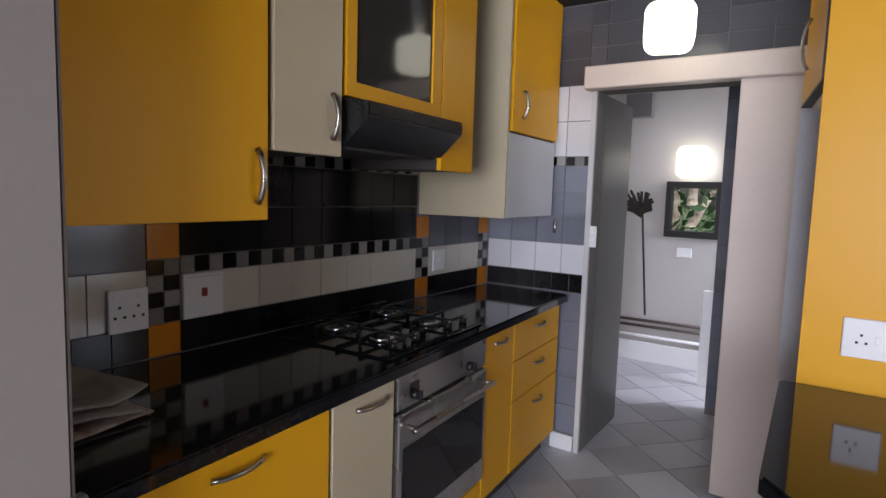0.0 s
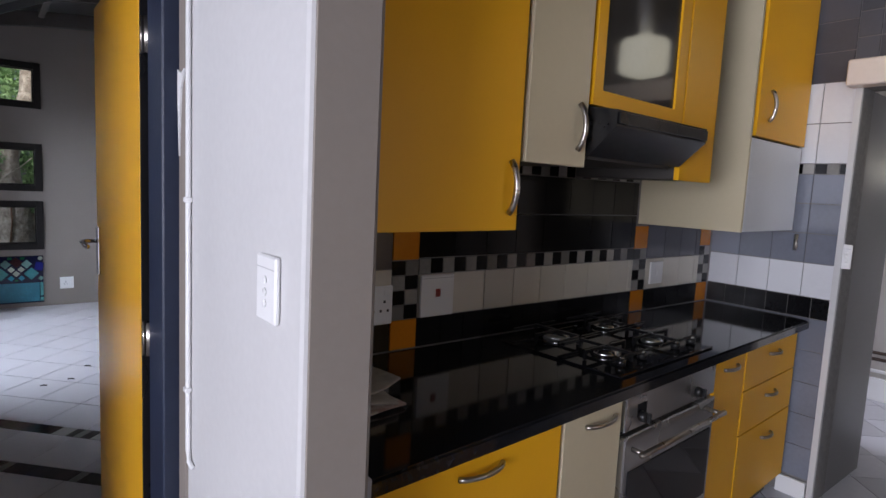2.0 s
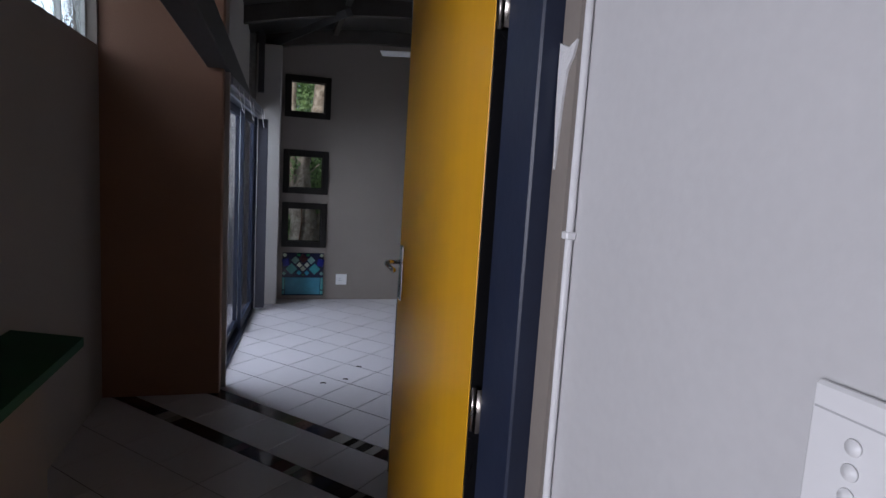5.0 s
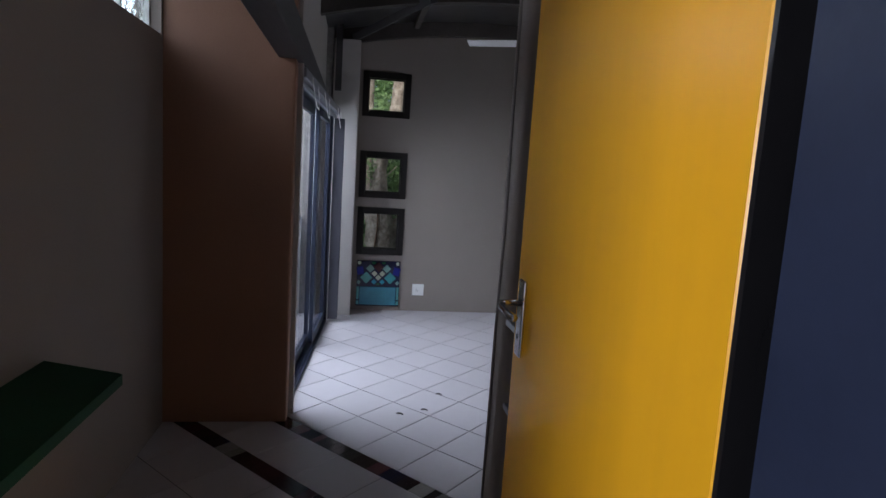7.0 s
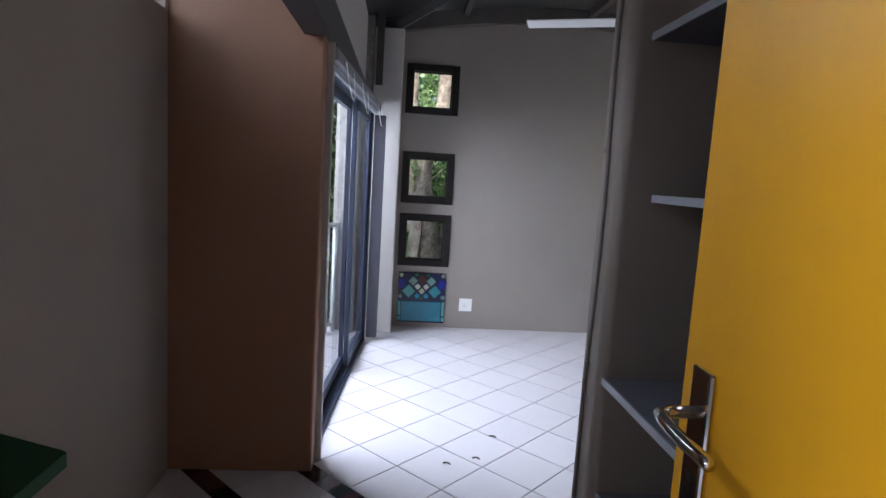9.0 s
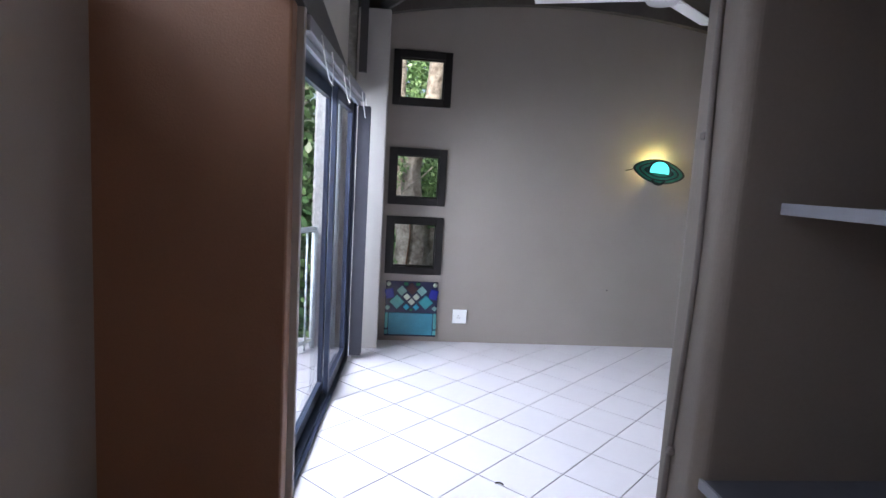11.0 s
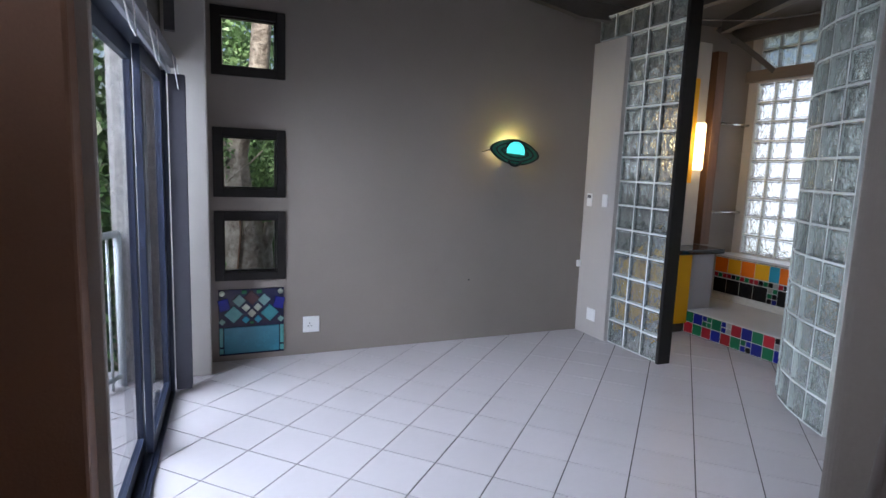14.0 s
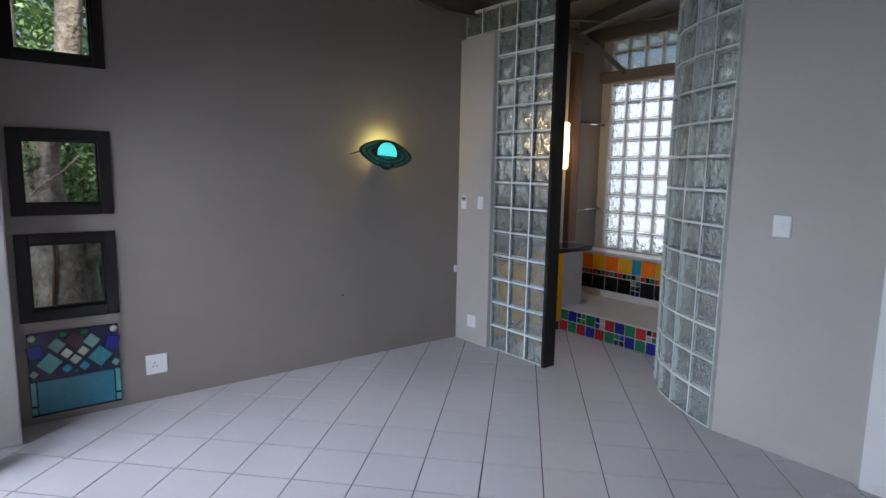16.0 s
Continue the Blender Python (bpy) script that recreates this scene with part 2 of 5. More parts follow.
def cyl(p0, p1, r0, r1=None, seg=16, bev=0.0):
    p0, p1 = Vector(p0), Vector(p1)
    bm = bmesh.new()
    bmesh.ops.create_cone(bm, cap_ends=True, segments=seg, radius1=r0, radius2=r0 if r1 is None else r1, depth=(p1 - p0).length)
    if bev:
        bmesh.ops.bevel(bm, geom=[e for e in bm.edges if len(e.link_faces) == 2 and e.calc_face_angle(0) > 1.0], offset=bev, segments=2, affect="EDGES")
    m = Matrix.Translation((p0 + p1) / 2) @ (p1 - p0).to_track_quat("Z", "Y").to_matrix().to_4x4()
    bm.transform(m)
    return bm


def tube(pts, r, seg=8):
    """A round bar swept along points."""
    pts = [Vector(p) for p in pts]
    bm = bmesh.new()
    rings = []
    up = Vector((0.31, 0.17, 0.93))
    for i, p in enumerate(pts):
        d = (pts[min(i + 1, len(pts) - 1)] - pts[max(i - 1, 0)]).normalized()
        a = d.cross(up).normalized()
        b = d.cross(a)
        rings.append([bm.verts.new(p + r * (math.cos(k * math.tau / seg) * a + math.sin(k * math.tau / seg) * b)) for k in range(seg)])
    for i in range(len(rings) - 1):
        for k in range(seg):
            bm.faces.new((rings[i][k], rings[i][(k + 1) % seg], rings[i + 1][(k + 1) % seg], rings[i + 1][k]))
    bm.faces.new(rings[0][::-1])
    bm.faces.new(rings[-1])
    return bm


def prism(poly, z0, z1):
    bm = bmesh.new()
    lo = [bm.verts.new((x, y, z0)) for x, y in poly]
    hi = [bm.verts.new((x, y, z1)) for x, y in poly]
    n = len(poly)
    bm.faces.new(lo[::-1])
    bm.faces.new(hi)
    for i in range(n):
        bm.faces.new((lo[i], lo[(i + 1) % n], hi[(i + 1) % n], hi[i]))
    bmesh.ops.recalc_face_normals(bm, faces=bm.faces[:])
    return bm


def merge(*bms):
    out = bms[0]
    for b in bms[1:]:
        me = bpy.data.meshes.new("tmp")
        b.to_mesh(me)
        out.from_mesh(me)
        bpy.data.meshes.remove(me)
    return out


def thing(name, loc, label="", category="", group="", kind=""):
    e = new(name)
    e.empty_display_size = 0.1
    w = XF[0] @ Vector(loc)
    e.location = w
    ORIG[e.name] = w
    return tagged(e, label, category, group, kind)


def part(name, bm, material, parent=None, label="", smooth=False):
    """One mesh object, under a thing or a part where one is given."""
    bm.transform(XF[0])
    o = ORIG[parent.name] if parent else Vector((0, 0, 0))
    bm.transform(Matrix.Translation(-o))
    me = bpy.data.meshes.new(name)
    bmesh.ops.recalc_face_normals(bm, faces=bm.faces[:])
    bm.to_mesh(me)
    bm.free()
    me.materials.append(material)
    if smooth:
        for p in me.polygons:
            p.use_smooth = True
    ob = new(name, me)
    if parent:
        ob.parent = parent
    ORIG[ob.name] = o
    if label:
        ob["label"] = label
    return ob


def struct(name, bm, material, label="", smooth=False):
    return tagged(part(name, bm, material, None, label, smooth), label, "", "", "structure")


def solo(name, bm, material, label, category, group="", smooth=False):
    """A thing that is one mesh."""
    bm.transform(XF[0])
    c = Vector((0, 0, 0))
    zs = min(v.co.z for v in bm.verts)
    for v in bm.verts:
        c += v.co
    c /= len(bm.verts)
    c.z = zs
    bm.transform(Matrix.Translation(-c))
    me = bpy.data.meshes.new(name)
    bmesh.ops.recalc_face_normals(bm, faces=bm.faces[:])
    bm.to_mesh(me)
    bm.free()
    me.materials.append(material)
    if smooth:
        for p in me.polygons:
            p.use_smooth = True
    ob = new(name, me)
    ob.location = c
    ORIG[ob.name] = c
    return tagged(ob, label, category, group)


def wall(name, axis, at, thick, a0, a1, z0, z1, holes, material, label=""):
    """A straight wall with openings right through it. axis 'x': the wall lies at x = at and runs along y."""
    us = sorted({a0, a1, *[h[0] for h in holes], *[h[1] for h in holes]})
    zs = sorted({z0, z1, *[h[2] for h in holes], *[h[3] for h in holes]})
    us = [u for u in us if a0 <= u <= a1]
    zs = [z for z in zs if z0 <= z <= z1]
    bm = bmesh.new()
    vs = {}

    def vert(u, z, s):
        k = (u, z, s)
        if k not in vs:
            d = at + s * thick
            vs[k] = bm.verts.new((d, u, z) if axis == "x" else (u, d, z))
        return vs[k]

    def solid(i, j):
        if not (0 <= i < len(us) - 1 and 0 <= j < len(zs) - 1):
            return False
        u, z = (us[i] + us[i + 1]) / 2, (zs[j] + zs[j + 1]) / 2
        return not any(h[0] < u < h[1] and h[2] < z < h[3] for h in holes)

    for i in range(len(us) - 1):
        for j in range(len(zs) - 1):
            if not solid(i, j):
                continue
            u0, u1, w0, w1 = us[i], us[i + 1], zs[j], zs[j + 1]
            for s in (0, 1):
                bm.faces.new([vert(u0, w0, s), vert(u1, w0, s), vert(u1, w1, s), vert(u0, w1, s)])
            for (di, dj), (p, q) in (((-1, 0), ((u0, w0), (u0, w1))), ((1, 0), ((u1, w0), (u1, w1))), ((0, -1), ((u0, w0), (u1, w0))), ((0, 1), ((u0, w1), (u1, w1)))):
                if not solid(i + di, j + dj):
                    bm.faces.new([vert(*p, 0), vert(*q, 0), vert(*q, 1), vert(*p, 1)])
    return struct(name, bm, material, label)


def bow_handle(parent, p0, p1, out, r=0.006, name="handle"):
    """A bowed bar handle from p0 to p1 that stands off along out."""
    p0, p1, out = Vector(p0), Vector(p1), Vector(out)
    pts = [p0 + (p1 - p0) * (i / 10) + out * (0.005 + 0.022 * math.sin(math.pi * i / 10) ** 0.7) for i in range(11)]
    bm = tube(pts, r, 8)
    return part(name, bm, CHROME, parent, "brushed bow handle", True)


# ---- structure: kitchen ----
ROOF = 3.6
wall("wall_kitchen_back", "y", 1.71, 0.16, 0.39, 3.25, 0, 3.4, [], GROUTWALL, "tiled kitchen wall behind the hob")
struct("wall_stub", box(0.27, 0.93, 0, 0.39, 1.60, 2.5, 0.012, 2), WHITEWALL, "short white plastered wall with a light switch")
# Thin sheets over the white stub carry that shade as grey colour.
struct("wall_stub_face", box(0.278, 0.922, 0, 0.385, 0.9285, 2.5), SHADEGREY, "end face of the short wall, its shade coloured in as warm grey")
struct("wall_stub_side", box(0.391, 0.93, 0, 0.395, 1.705, 2.5), SHADEGREY, "side of the short wall in the same shade-darkened grey")
wall("wall_kitchen_door", "x", 3.05, 0.14, -2.2, 1.71, 0, 2.5, [(0.10, 1.07, 0.0, 2.0)], GROUTWALL, "tiled kitchen wall with a doorway")
wall("wall_kitchen_south", "y", -2.2, -0.15, -4.6, 3.2, 0, 2.5, [(2.2, 3.0, 0.85, 2.15)], PALE)
wall("wall_kitchen_west", "x", -4.6, -0.15, -2.2, 1.75, 0, 2.5, [(-2.1, 0.15, 0.6, 2.3)], PALE)
wall("wall_doorway", "y", 1.64, 0.12, -4.6, 0.39, 0, 3.4, [(-0.63, 0.27, 0.0, 2.06)], TAUPE)
struct("ceiling_kitchen", box(-4.6, -2.2, 2.46, 3.19, 1.72, 2.52), CEIL, "black board ceiling over the kitchen")
# back room
wall("wall_back_room", "x", 5.2, 0.15, -0.6, 2.2, 0, 2.6, [(0.73, 1.17, 1.12, 1.59)], PALE, "pale back-room wall with a small window")
wall("wall_back_left", "y", 1.95, 0.1, 3.19, 5.2, 0, 2.6, [], PALE)
wall("wall_back_right", "y", -0.6, -0.1, 3.19, 5.2, 0, 2.6, [(4.3, 5.1, 0.9, 2.05)], PALE)
struct("ceiling_back_room", box(3.19, -0.6, 2.42, 5.2, 1.95, 2.5), PALE)

# ---- structure: passage and bedroom ----
wall("wall_passage_west", "x", -1.18, -0.18, 1.76, 4.57, 0, 3.4, [(2.27, 4.54, 2.10, 2.56)], TAUPE, "dark taupe wall with a high glass-block window")
struct("wall_brown_return", box(-1.40, 4.565, 0, -0.506, 4.68, 3.3, 0.01, 2), TAUPE_DK, "brown-painted return wall beside the sliding door")
struct("wall_slide_jamb", box(-0.62, 4.682, 0, -0.478, 4.72, 2.10, 0.004), PALE)
wall("wall_window", "y", 7.38, 0.2, -0.66, 3.24, 0, 3.6, [(-0.13, 0.36, 2.03, 2.48), (-0.13, 0.36, 1.20, 1.68), (-0.13, 0.36, 0.60, 1.10)], TAUPE, "taupe bedroom wall with three stacked square windows")
struct("pilaster", box(-0.42, 7.12, 0, -0.165, 7.378, 2.72, 0.01, 2), PALE, "pale pilaster beside the stacked windows")
struct("wall_thermostat", box(3.02, 6.965, 0, 3.16, 7.378, 2.58), PALE, "pale narrow wall with thermostat and socket")
wall("wall_bedroom_east", "x", 3.04, 0.14, 3.5, 5.02, 0, 3.6, [], PALE, "pale bedroom wall with a light switch")
struct("white_door_edge", box(2.99, 3.56, 0, 3.036, 4.27, 2.05, 0.004), PLASTIC, "white door leaf edge")
wall("wall_bedroom_south", "y", 3.455, -0.12, 0.42, 3.18, 0, 3.6, [], TAUPE, "taupe wall at the end of the shelf alcove")
struct("column_cable", box(0.398, 3.312, 0, 1.075, 3.458, 3.3, 0.028, 8), TAUPE, "rounded end of the alcove wall")
wall("wall_alcove_back", "x", 1.08, 0.1, 1.875, 3.33, 0, 3.3, [], TAUPE)
wall("wall_alcove_near", "y", 1.875, -0.1, 0.40, 1.08, 0, 3.3, [], TAUPE)

# roof: low vault of foil with rafters
def roof_z(x):
    return 2.74 if x > 2.8 else 2.88 - 0.07 * (max(x, -0.55) - 1.35) ** 2


def strip_roof(x0, x1, y0, y1, dz, thick, n=24):
    bm = bmesh.new()
    rows = []
    for i in range(n + 1):
        x = x0 + (x1 - x0) * i / n
        z = roof_z(x) + dz
        rows.append([bm.verts.new((x, y, z + s)) for y in (y0, y1) for s in (0, thick)])
    for a, b in zip(rows, rows[1:]):
        for p, q in ((0, 1), (1, 3), (3, 2), (2, 0)):
            bm.faces.new((a[p], a[q], b[q], b[p]))
    bm.faces.new((rows[0][0], rows[0][1], rows[0][3], rows[0][2]))
    bm.faces.new((rows[-1][0], rows[-1][1], rows[-1][3], rows[-1][2]))
    return bm


struct("ceiling_foil", strip_roof(-2.6, 5.4, 1.76, 8.0, 0.16, 0.04, 40), FOIL, "silver insulation foil under the roof", True)

for _i, _y in enumerate((7.30, 6.1, 4.9, 3.9)):
    solo("rafter", strip_roof(-0.9, 3.3, _y - 0.035, _y + 0.035, 0.02, 0.139), RAFTER, "dark timber rafter under the foil roof", "rafter", "roof rafters")
for _i, (_x, _w) in enumerate(((0.35, 0.05), (1.5, 0.05), (2.6, 0.05))):
    solo("purlin", box(_x, 3.5, roof_z(_x) + 0.10, _x + _w, 7.37, roof_z(_x) + 0.158), RAFTER, "dark timber purlin under the foil roof", "purlin", "roof purlins")
solo("eaves_beam", box(-0.60, 1.78, 2.045, -0.475, 7.10, 2.22, 0.004), BEAM, "grey-painted beam over the sliding door", "beam")
wall("wall_over_slide", "x", -0.49, -0.09, 4.69, 7.12, 2.222, 3.3, [], PALE)
solo("roof_strut", tube([(-0.22, 7.25, 2.77), (0.37, 5.95, 2.83)], 0.045, 4), BEAM, "grey diagonal roof strut", "strut")
solo("pilaster_batten", box(-0.40, 7.06, 2.225, -0.34, 7.115, 2.85), BEAM, "dark upright batten above the sliding door", "batten")


# ---- kitchen run ----
KROT = Matrix.Translation((1.07, 1.07, 0)) @ Matrix.Rotation(radians(3.3), 4, "Z") @ Matrix.Translation((-1.07, -1.07, 0))
FV = 1.09
XF[0] = KROT


def base_unit(name, u0, u1, fronts, label, mat, group="base cabinets"):
    t = thing(name, ((u0 + u1) / 2, 1.35, 0), label, "cabinet", group)
    part("body", box(u0 + 0.001, FV + 0.02, 0.10, u1 - 0.001, 1.60, 0.862), CARC, t)
    part("plinth", box(u0 + 0.001, FV + 0.07, 0.0, u1 - 0.001, FV + 0.09, 0.10), CARC, t)
    for z0, z1, hu0, hu1, hz in fronts:
        d = part("door" if z1 - z0 > 0.4 else "drawer_front", box(u0 + 0.004, FV, z0, u1 - 0.004, FV + 0.019, z1, 0.0015), mat, t)
        ORIG[d.name] = ORIG[t.name]
        bow_handle(d, (hu0, FV, hz), (hu1, FV, hz), (0, -1, 0), 0.007)
    return t


base_unit("base_cabinet", 0.41, 1.108, [(0.12, 0.86, 0.72, 0.868, 0.80)], "yellow laminate base cabinet under the black worktop", YELLOW)
base_unit("pull_out_cabinet", 1.116, 1.414, [(0.12, 0.86, 1.215, 1.368, 0.80)], "narrow cream laminate pull-out cabinet beside the oven", CREAM)
base_unit("narrow_cabinet", 2.068, 2.358, [(0.12, 0.86, 2.14, 2.27, 0.80)], "narrow yellow laminate cabinet beside the oven", YELLOW)
base_unit("drawer_cabinet", 2.366, 2.985, [(0.665, 0.86, 2.62, 2.74, 0.79), (0.47, 0.659, 2.62, 2.74, 0.60), (0.12, 0.464, 2.62, 2.74, 0.40)], "yellow laminate cabinet with three drawers", YELLOW)

# oven
ov = thing("built_in_oven", (1.74, 1.35, 0), "stainless steel built-in oven with black glass door", "oven")
part("body", box(1.418, FV + 0.02, 0.10, 2.064, 1.60, 0.862), CARC, ov)
part("plinth", box(1.418, FV + 0.07, 0.0, 2.064, FV + 0.09, 0.10), CARC, ov)
part("filler_panel", box(1.424, FV, 0.12, 2.06, FV + 0.018, 0.215, 0.002), YELLOW, ov, "yellow filler panel under the oven")
part("control_panel", box(1.424, FV - 0.006, 0.728, 2.058, FV + 0.019, 0.858, 0.003), STEEL, ov, "brushed steel control panel")
_dr = part("door", box(1.424, FV - 0.012, 0.235, 2.058, FV + 0.019, 0.716, 0.004), STEEL, ov)
part("door_glass", box(1.452, FV - 0.0155, 0.335, 2.034, FV - 0.0122, 0.598), BLACKGLASS, _dr, "black glass panel")
part("handle", merge(tube([(1.45, FV - 0.055, 0.668), (2.05, FV - 0.055, 0.668)], 0.010, 10), cyl((1.47, FV - 0.012, 0.668), (1.47, FV - 0.055, 0.668), 0.008), cyl((2.03, FV - 0.012, 0.668), (2.03, FV - 0.055, 0.668), 0.008)), CHROME, _dr, "steel bar handle", True)
part("display", box(1.492, FV - 0.008, 0.765, 1.548, FV - 0.0062, 0.808), BLACKGLASS, ov, "dark clock display")
part("badge", box(1.50, FV - 0.0078, 0.825, 1.54, FV - 0.0062, 0.829), PLASTICGREY, ov)
for _u in (1.515, 1.905):
    _k = part("knob", cyl((_u, FV - 0.006, 0.765), (_u, FV - 0.03, 0.765), 0.019, 0.016, 20, 0.002), BLACK, ov, "black control knob", True)
    part("knob_grip", box(_u - 0.004, FV - 0.042, 0.748, _u + 0.004, FV - 0.0302, 0.782, 0.001), BLACK, _k)

# worktop with thickness, following the run, square to the back wall
XF[0] = Matrix.Identity(4)
_p0 = KROT @ Vector((0.40, 1.05, 0))
_p1 = KROT @ Vector((2.998, 1.05, 0))
_wt = prism([(0.396, _p0.y - 0.004), (_p1.x, _p1.y), (3.041, 1.24), (3.041, 1.7012), (0.396, 1.7012)], 0.864, 0.90)
bmesh.ops.bevel(_wt, geom=[e for e in _wt.edges if all(v.co.z > 0.899 for v in e.verts)], offset=0.006, segments=2, affect="EDGES")
solo("worktop", _wt, GRANITE, "polished black granite worktop over the base cabinets", "worktop")
solo("worktop_end_clip", box(0.395, 0.985, 0.872, 0.44, 1.008, 0.922, 0.004), M("grey_end_cap", (0.35, 0.36, 0.38), 0.4), "grey plastic end piece at the worktop corner", "end cap")
XF[0] = KROT

# gas hob
hob = thing("gas_hob", (1.72, 1.34, 0.90), "black four-burner gas hob let into the worktop", "hob")
part("hob_plate", box(1.40, 1.10, 0.901, 2.05, 1.60, 0.908, 0.003), BLACKGLASS, hob, "black glass hob plate")
for _u, _v, _r in ((1.608, 1.50, 0.05), (1.940, 1.50, 0.055), (1.580, 1.27, 0.045), (1.890, 1.27, 0.042)):
    _b = part("burner", cyl((_u, _v, 0.9082), (_u, _v, 0.926), _r * 1.12, _r * 0.95, 28, 0.003), STEEL, hob, "steel gas burner ring", True)
    part("burner_cap", cyl((_u, _v, 0.9282), (_u, _v, 0.937), _r * 0.66, _r * 0.60, 24, 0.002), BLACK, _b, "black burner cap", True)
    _g = box(_u - 0.125, _v - 0.005, 0.932, _u + 0.125, _v + 0.005, 0.942)
    _g2 = box(_u - 0.005, _v - 0.105, 0.9322, _u + 0.005, _v + 0.105, 0.9422)
    _ft = [box(_u + a - 0.005, _v + b - 0.005, 0.910, _u + a + 0.005, _v + b + 0.005, 0.934) for a, b in ((-0.12, 0), (0.12, 0), (0, -0.10), (0, 0.10))]
    _rim = [box(_u - 0.125, _v + s * 0.105 - 0.004, 0.931, _u + 0.125, _v + s * 0.105 + 0.004, 0.940) for s in (-1, 1)]
    part("pan_support", merge(_g, _g2, *_ft, *_rim), BLACK, hob, "black pan support")
for _u in (1.508, 1.642, 1.877, 1.999):
    _k = part("hob_knob", cyl((_u, 1.165, 0.910), (_u, 1.165, 0.932), 0.017, 0.015, 18, 0.002), BLACK, hob, "black knob with steel cap", True)
    part("knob_cap", cyl((_u, 1.165, 0.9322), (_u, 1.165, 0.937), 0.012, 0.010, 18), STEEL, _k, "", True)


# wall cabinets
def wall_unit(name, u0, u1, z0, z1, front, label, mat, handle=None, dark=True):
    t = thing(name, ((u0 + u1) / 2, 1.45, z0), label, "cabinet", "wall cabinets")
    part("body", box(u0 + 0.002, front + 0.0205, z0 + 0.002, u1 - 0.002, 1.60, z1), CARC, t)
    d = part("door", box(u0 + 0.007, front, z0, u1 - 0.007, front + 0.019, z1, 0.0015), mat, t)
    if handle:
        bow_handle(d, (handle[0], front, handle[1]), (handle[0], front, handle[2]), (0, -1, 0), 0.008)
    return t


UV = 1.17
wall_unit("wall_cabinet", 0.41, 0.966, 1.358, 2.455, UV, "deep yellow laminate wall cabinet with a bow handle", YELLOW, (0.922, 1.40, 1.53))
wall_unit("cream_wall_cabinet", 0.972, 1.240, 1.532, 2.455, UV, "narrow cream laminate wall cabinet with a bow handle", CREAM, (1.188, 1.577, 1.702))
gc = thing("glazed_wall_cabinet", (1.52, 1.45, 1.71), "yellow framed wall cabinet with smoked glass door", "cabinet", "wall cabinets")
part("body", box(1.249, UV + 0.021, 1.722, 1.782, 1.60, 2.455), CARC, gc)
_fr = merge(box(1.252, UV, 1.71, 1.296, UV + 0.02, 2.45), box(1.722, UV, 1.71, 1.780, UV + 0.02, 2.45), box(1.296, UV, 1.71, 1.722, UV + 0.02, 1.753), box(1.296, UV, 2.39, 1.722, UV + 0.02, 2.45))
_gd = part("door_frame", _fr, YELLOW, gc)
part("door_pane", box(1.296, UV + 0.008, 1.753, 1.722, UV + 0.013, 2.39), SMOKEGLASS, _gd, "smoked glass pane")
fp = thing("filler_cabinet", (1.91, 1.45, 1.52), "narrow yellow laminate wall cabinet beside the hood", "cabinet", "wall cabinets")
part("body", box(1.796, UV + 0.02, 1.524, 2.036, 1.60, 2.455), CARC, fp)
part("door", box(1.792, UV, 1.52, 2.04, UV + 0.0195, 2.455, 0.0015), YELLOW, fp)
# extractor hood, wedge in section
hd = thing("extractor_hood", (1.62, 1.35, 1.55), "black extractor hood with a sloping front under the glazed cabinet", "hood")
_h = bmesh.new()
_sec = [(1.60, 1.565), (1.60, 1.706), (1.20, 1.706), (1.085, 1.69), (1.085, 1.645), (1.17, 1.565)]
_va = [_h.verts.new((1.245, y, z)) for y, z in _sec]
_vb = [_h.verts.new((1.788, y, z)) for y, z in _sec]
_h.faces.new(_va)
_h.faces.new(_vb[::-1])
for _i in range(6):
    _h.faces.new((_va[_i], _va[(_i + 1) % 6], _vb[(_i + 1) % 6], _vb[_i]))
part("hood_body", _h, HOODBLK, hd)
part("filter", box(1.27, 1.19, 1.558, 1.76, 1.56, 1.5648), CARC, hd, "dark grease filter")
part("front_strip", box(1.25, 1.078, 1.652, 1.783, 1.0848, 1.684, 0.002), BLACK, hd)
solo("knife_rack", box(0.99, 1.60, 1.482, 1.33, 1.625, 1.512, 0.003), STEEL, "steel magnetic strip below the wall cabinets", "rack")
# tall wall cabinet with cream side
tc = thing("corner_wall_cabinet", (2.68, 1.45, 1.33), "tall wall cabinet with cream side, yellow door and white flap", "cabinet", "wall cabinets")
part("side_panel", box(2.372, UV, 1.328, 2.390, 1.68, 2.455, 0.001), CREAM, tc, "cream laminate side panel")
part("body", box(2.391, UV + 0.022, 1.332, 3.035, 1.60, 2.455), CARC, tc)
_d = part("upper_door", box(2.418, UV - 0.004, 1.732, 3.02, UV + 0.018, 2.455, 0.0015), YELLOW, tc, "yellow laminate door")
bow_handle(_d, (2.53, UV - 0.004, 1.80), (2.53, UV - 0.004, 1.93), (0, -1, 0), 0.008)
part("flap", box(2.394, UV, 1.330, 3.0, UV + 0.018, 1.722, 0.0015), WHITELAM, tc, "white laminate flap")
XF[0] = Matrix.Identity(4)

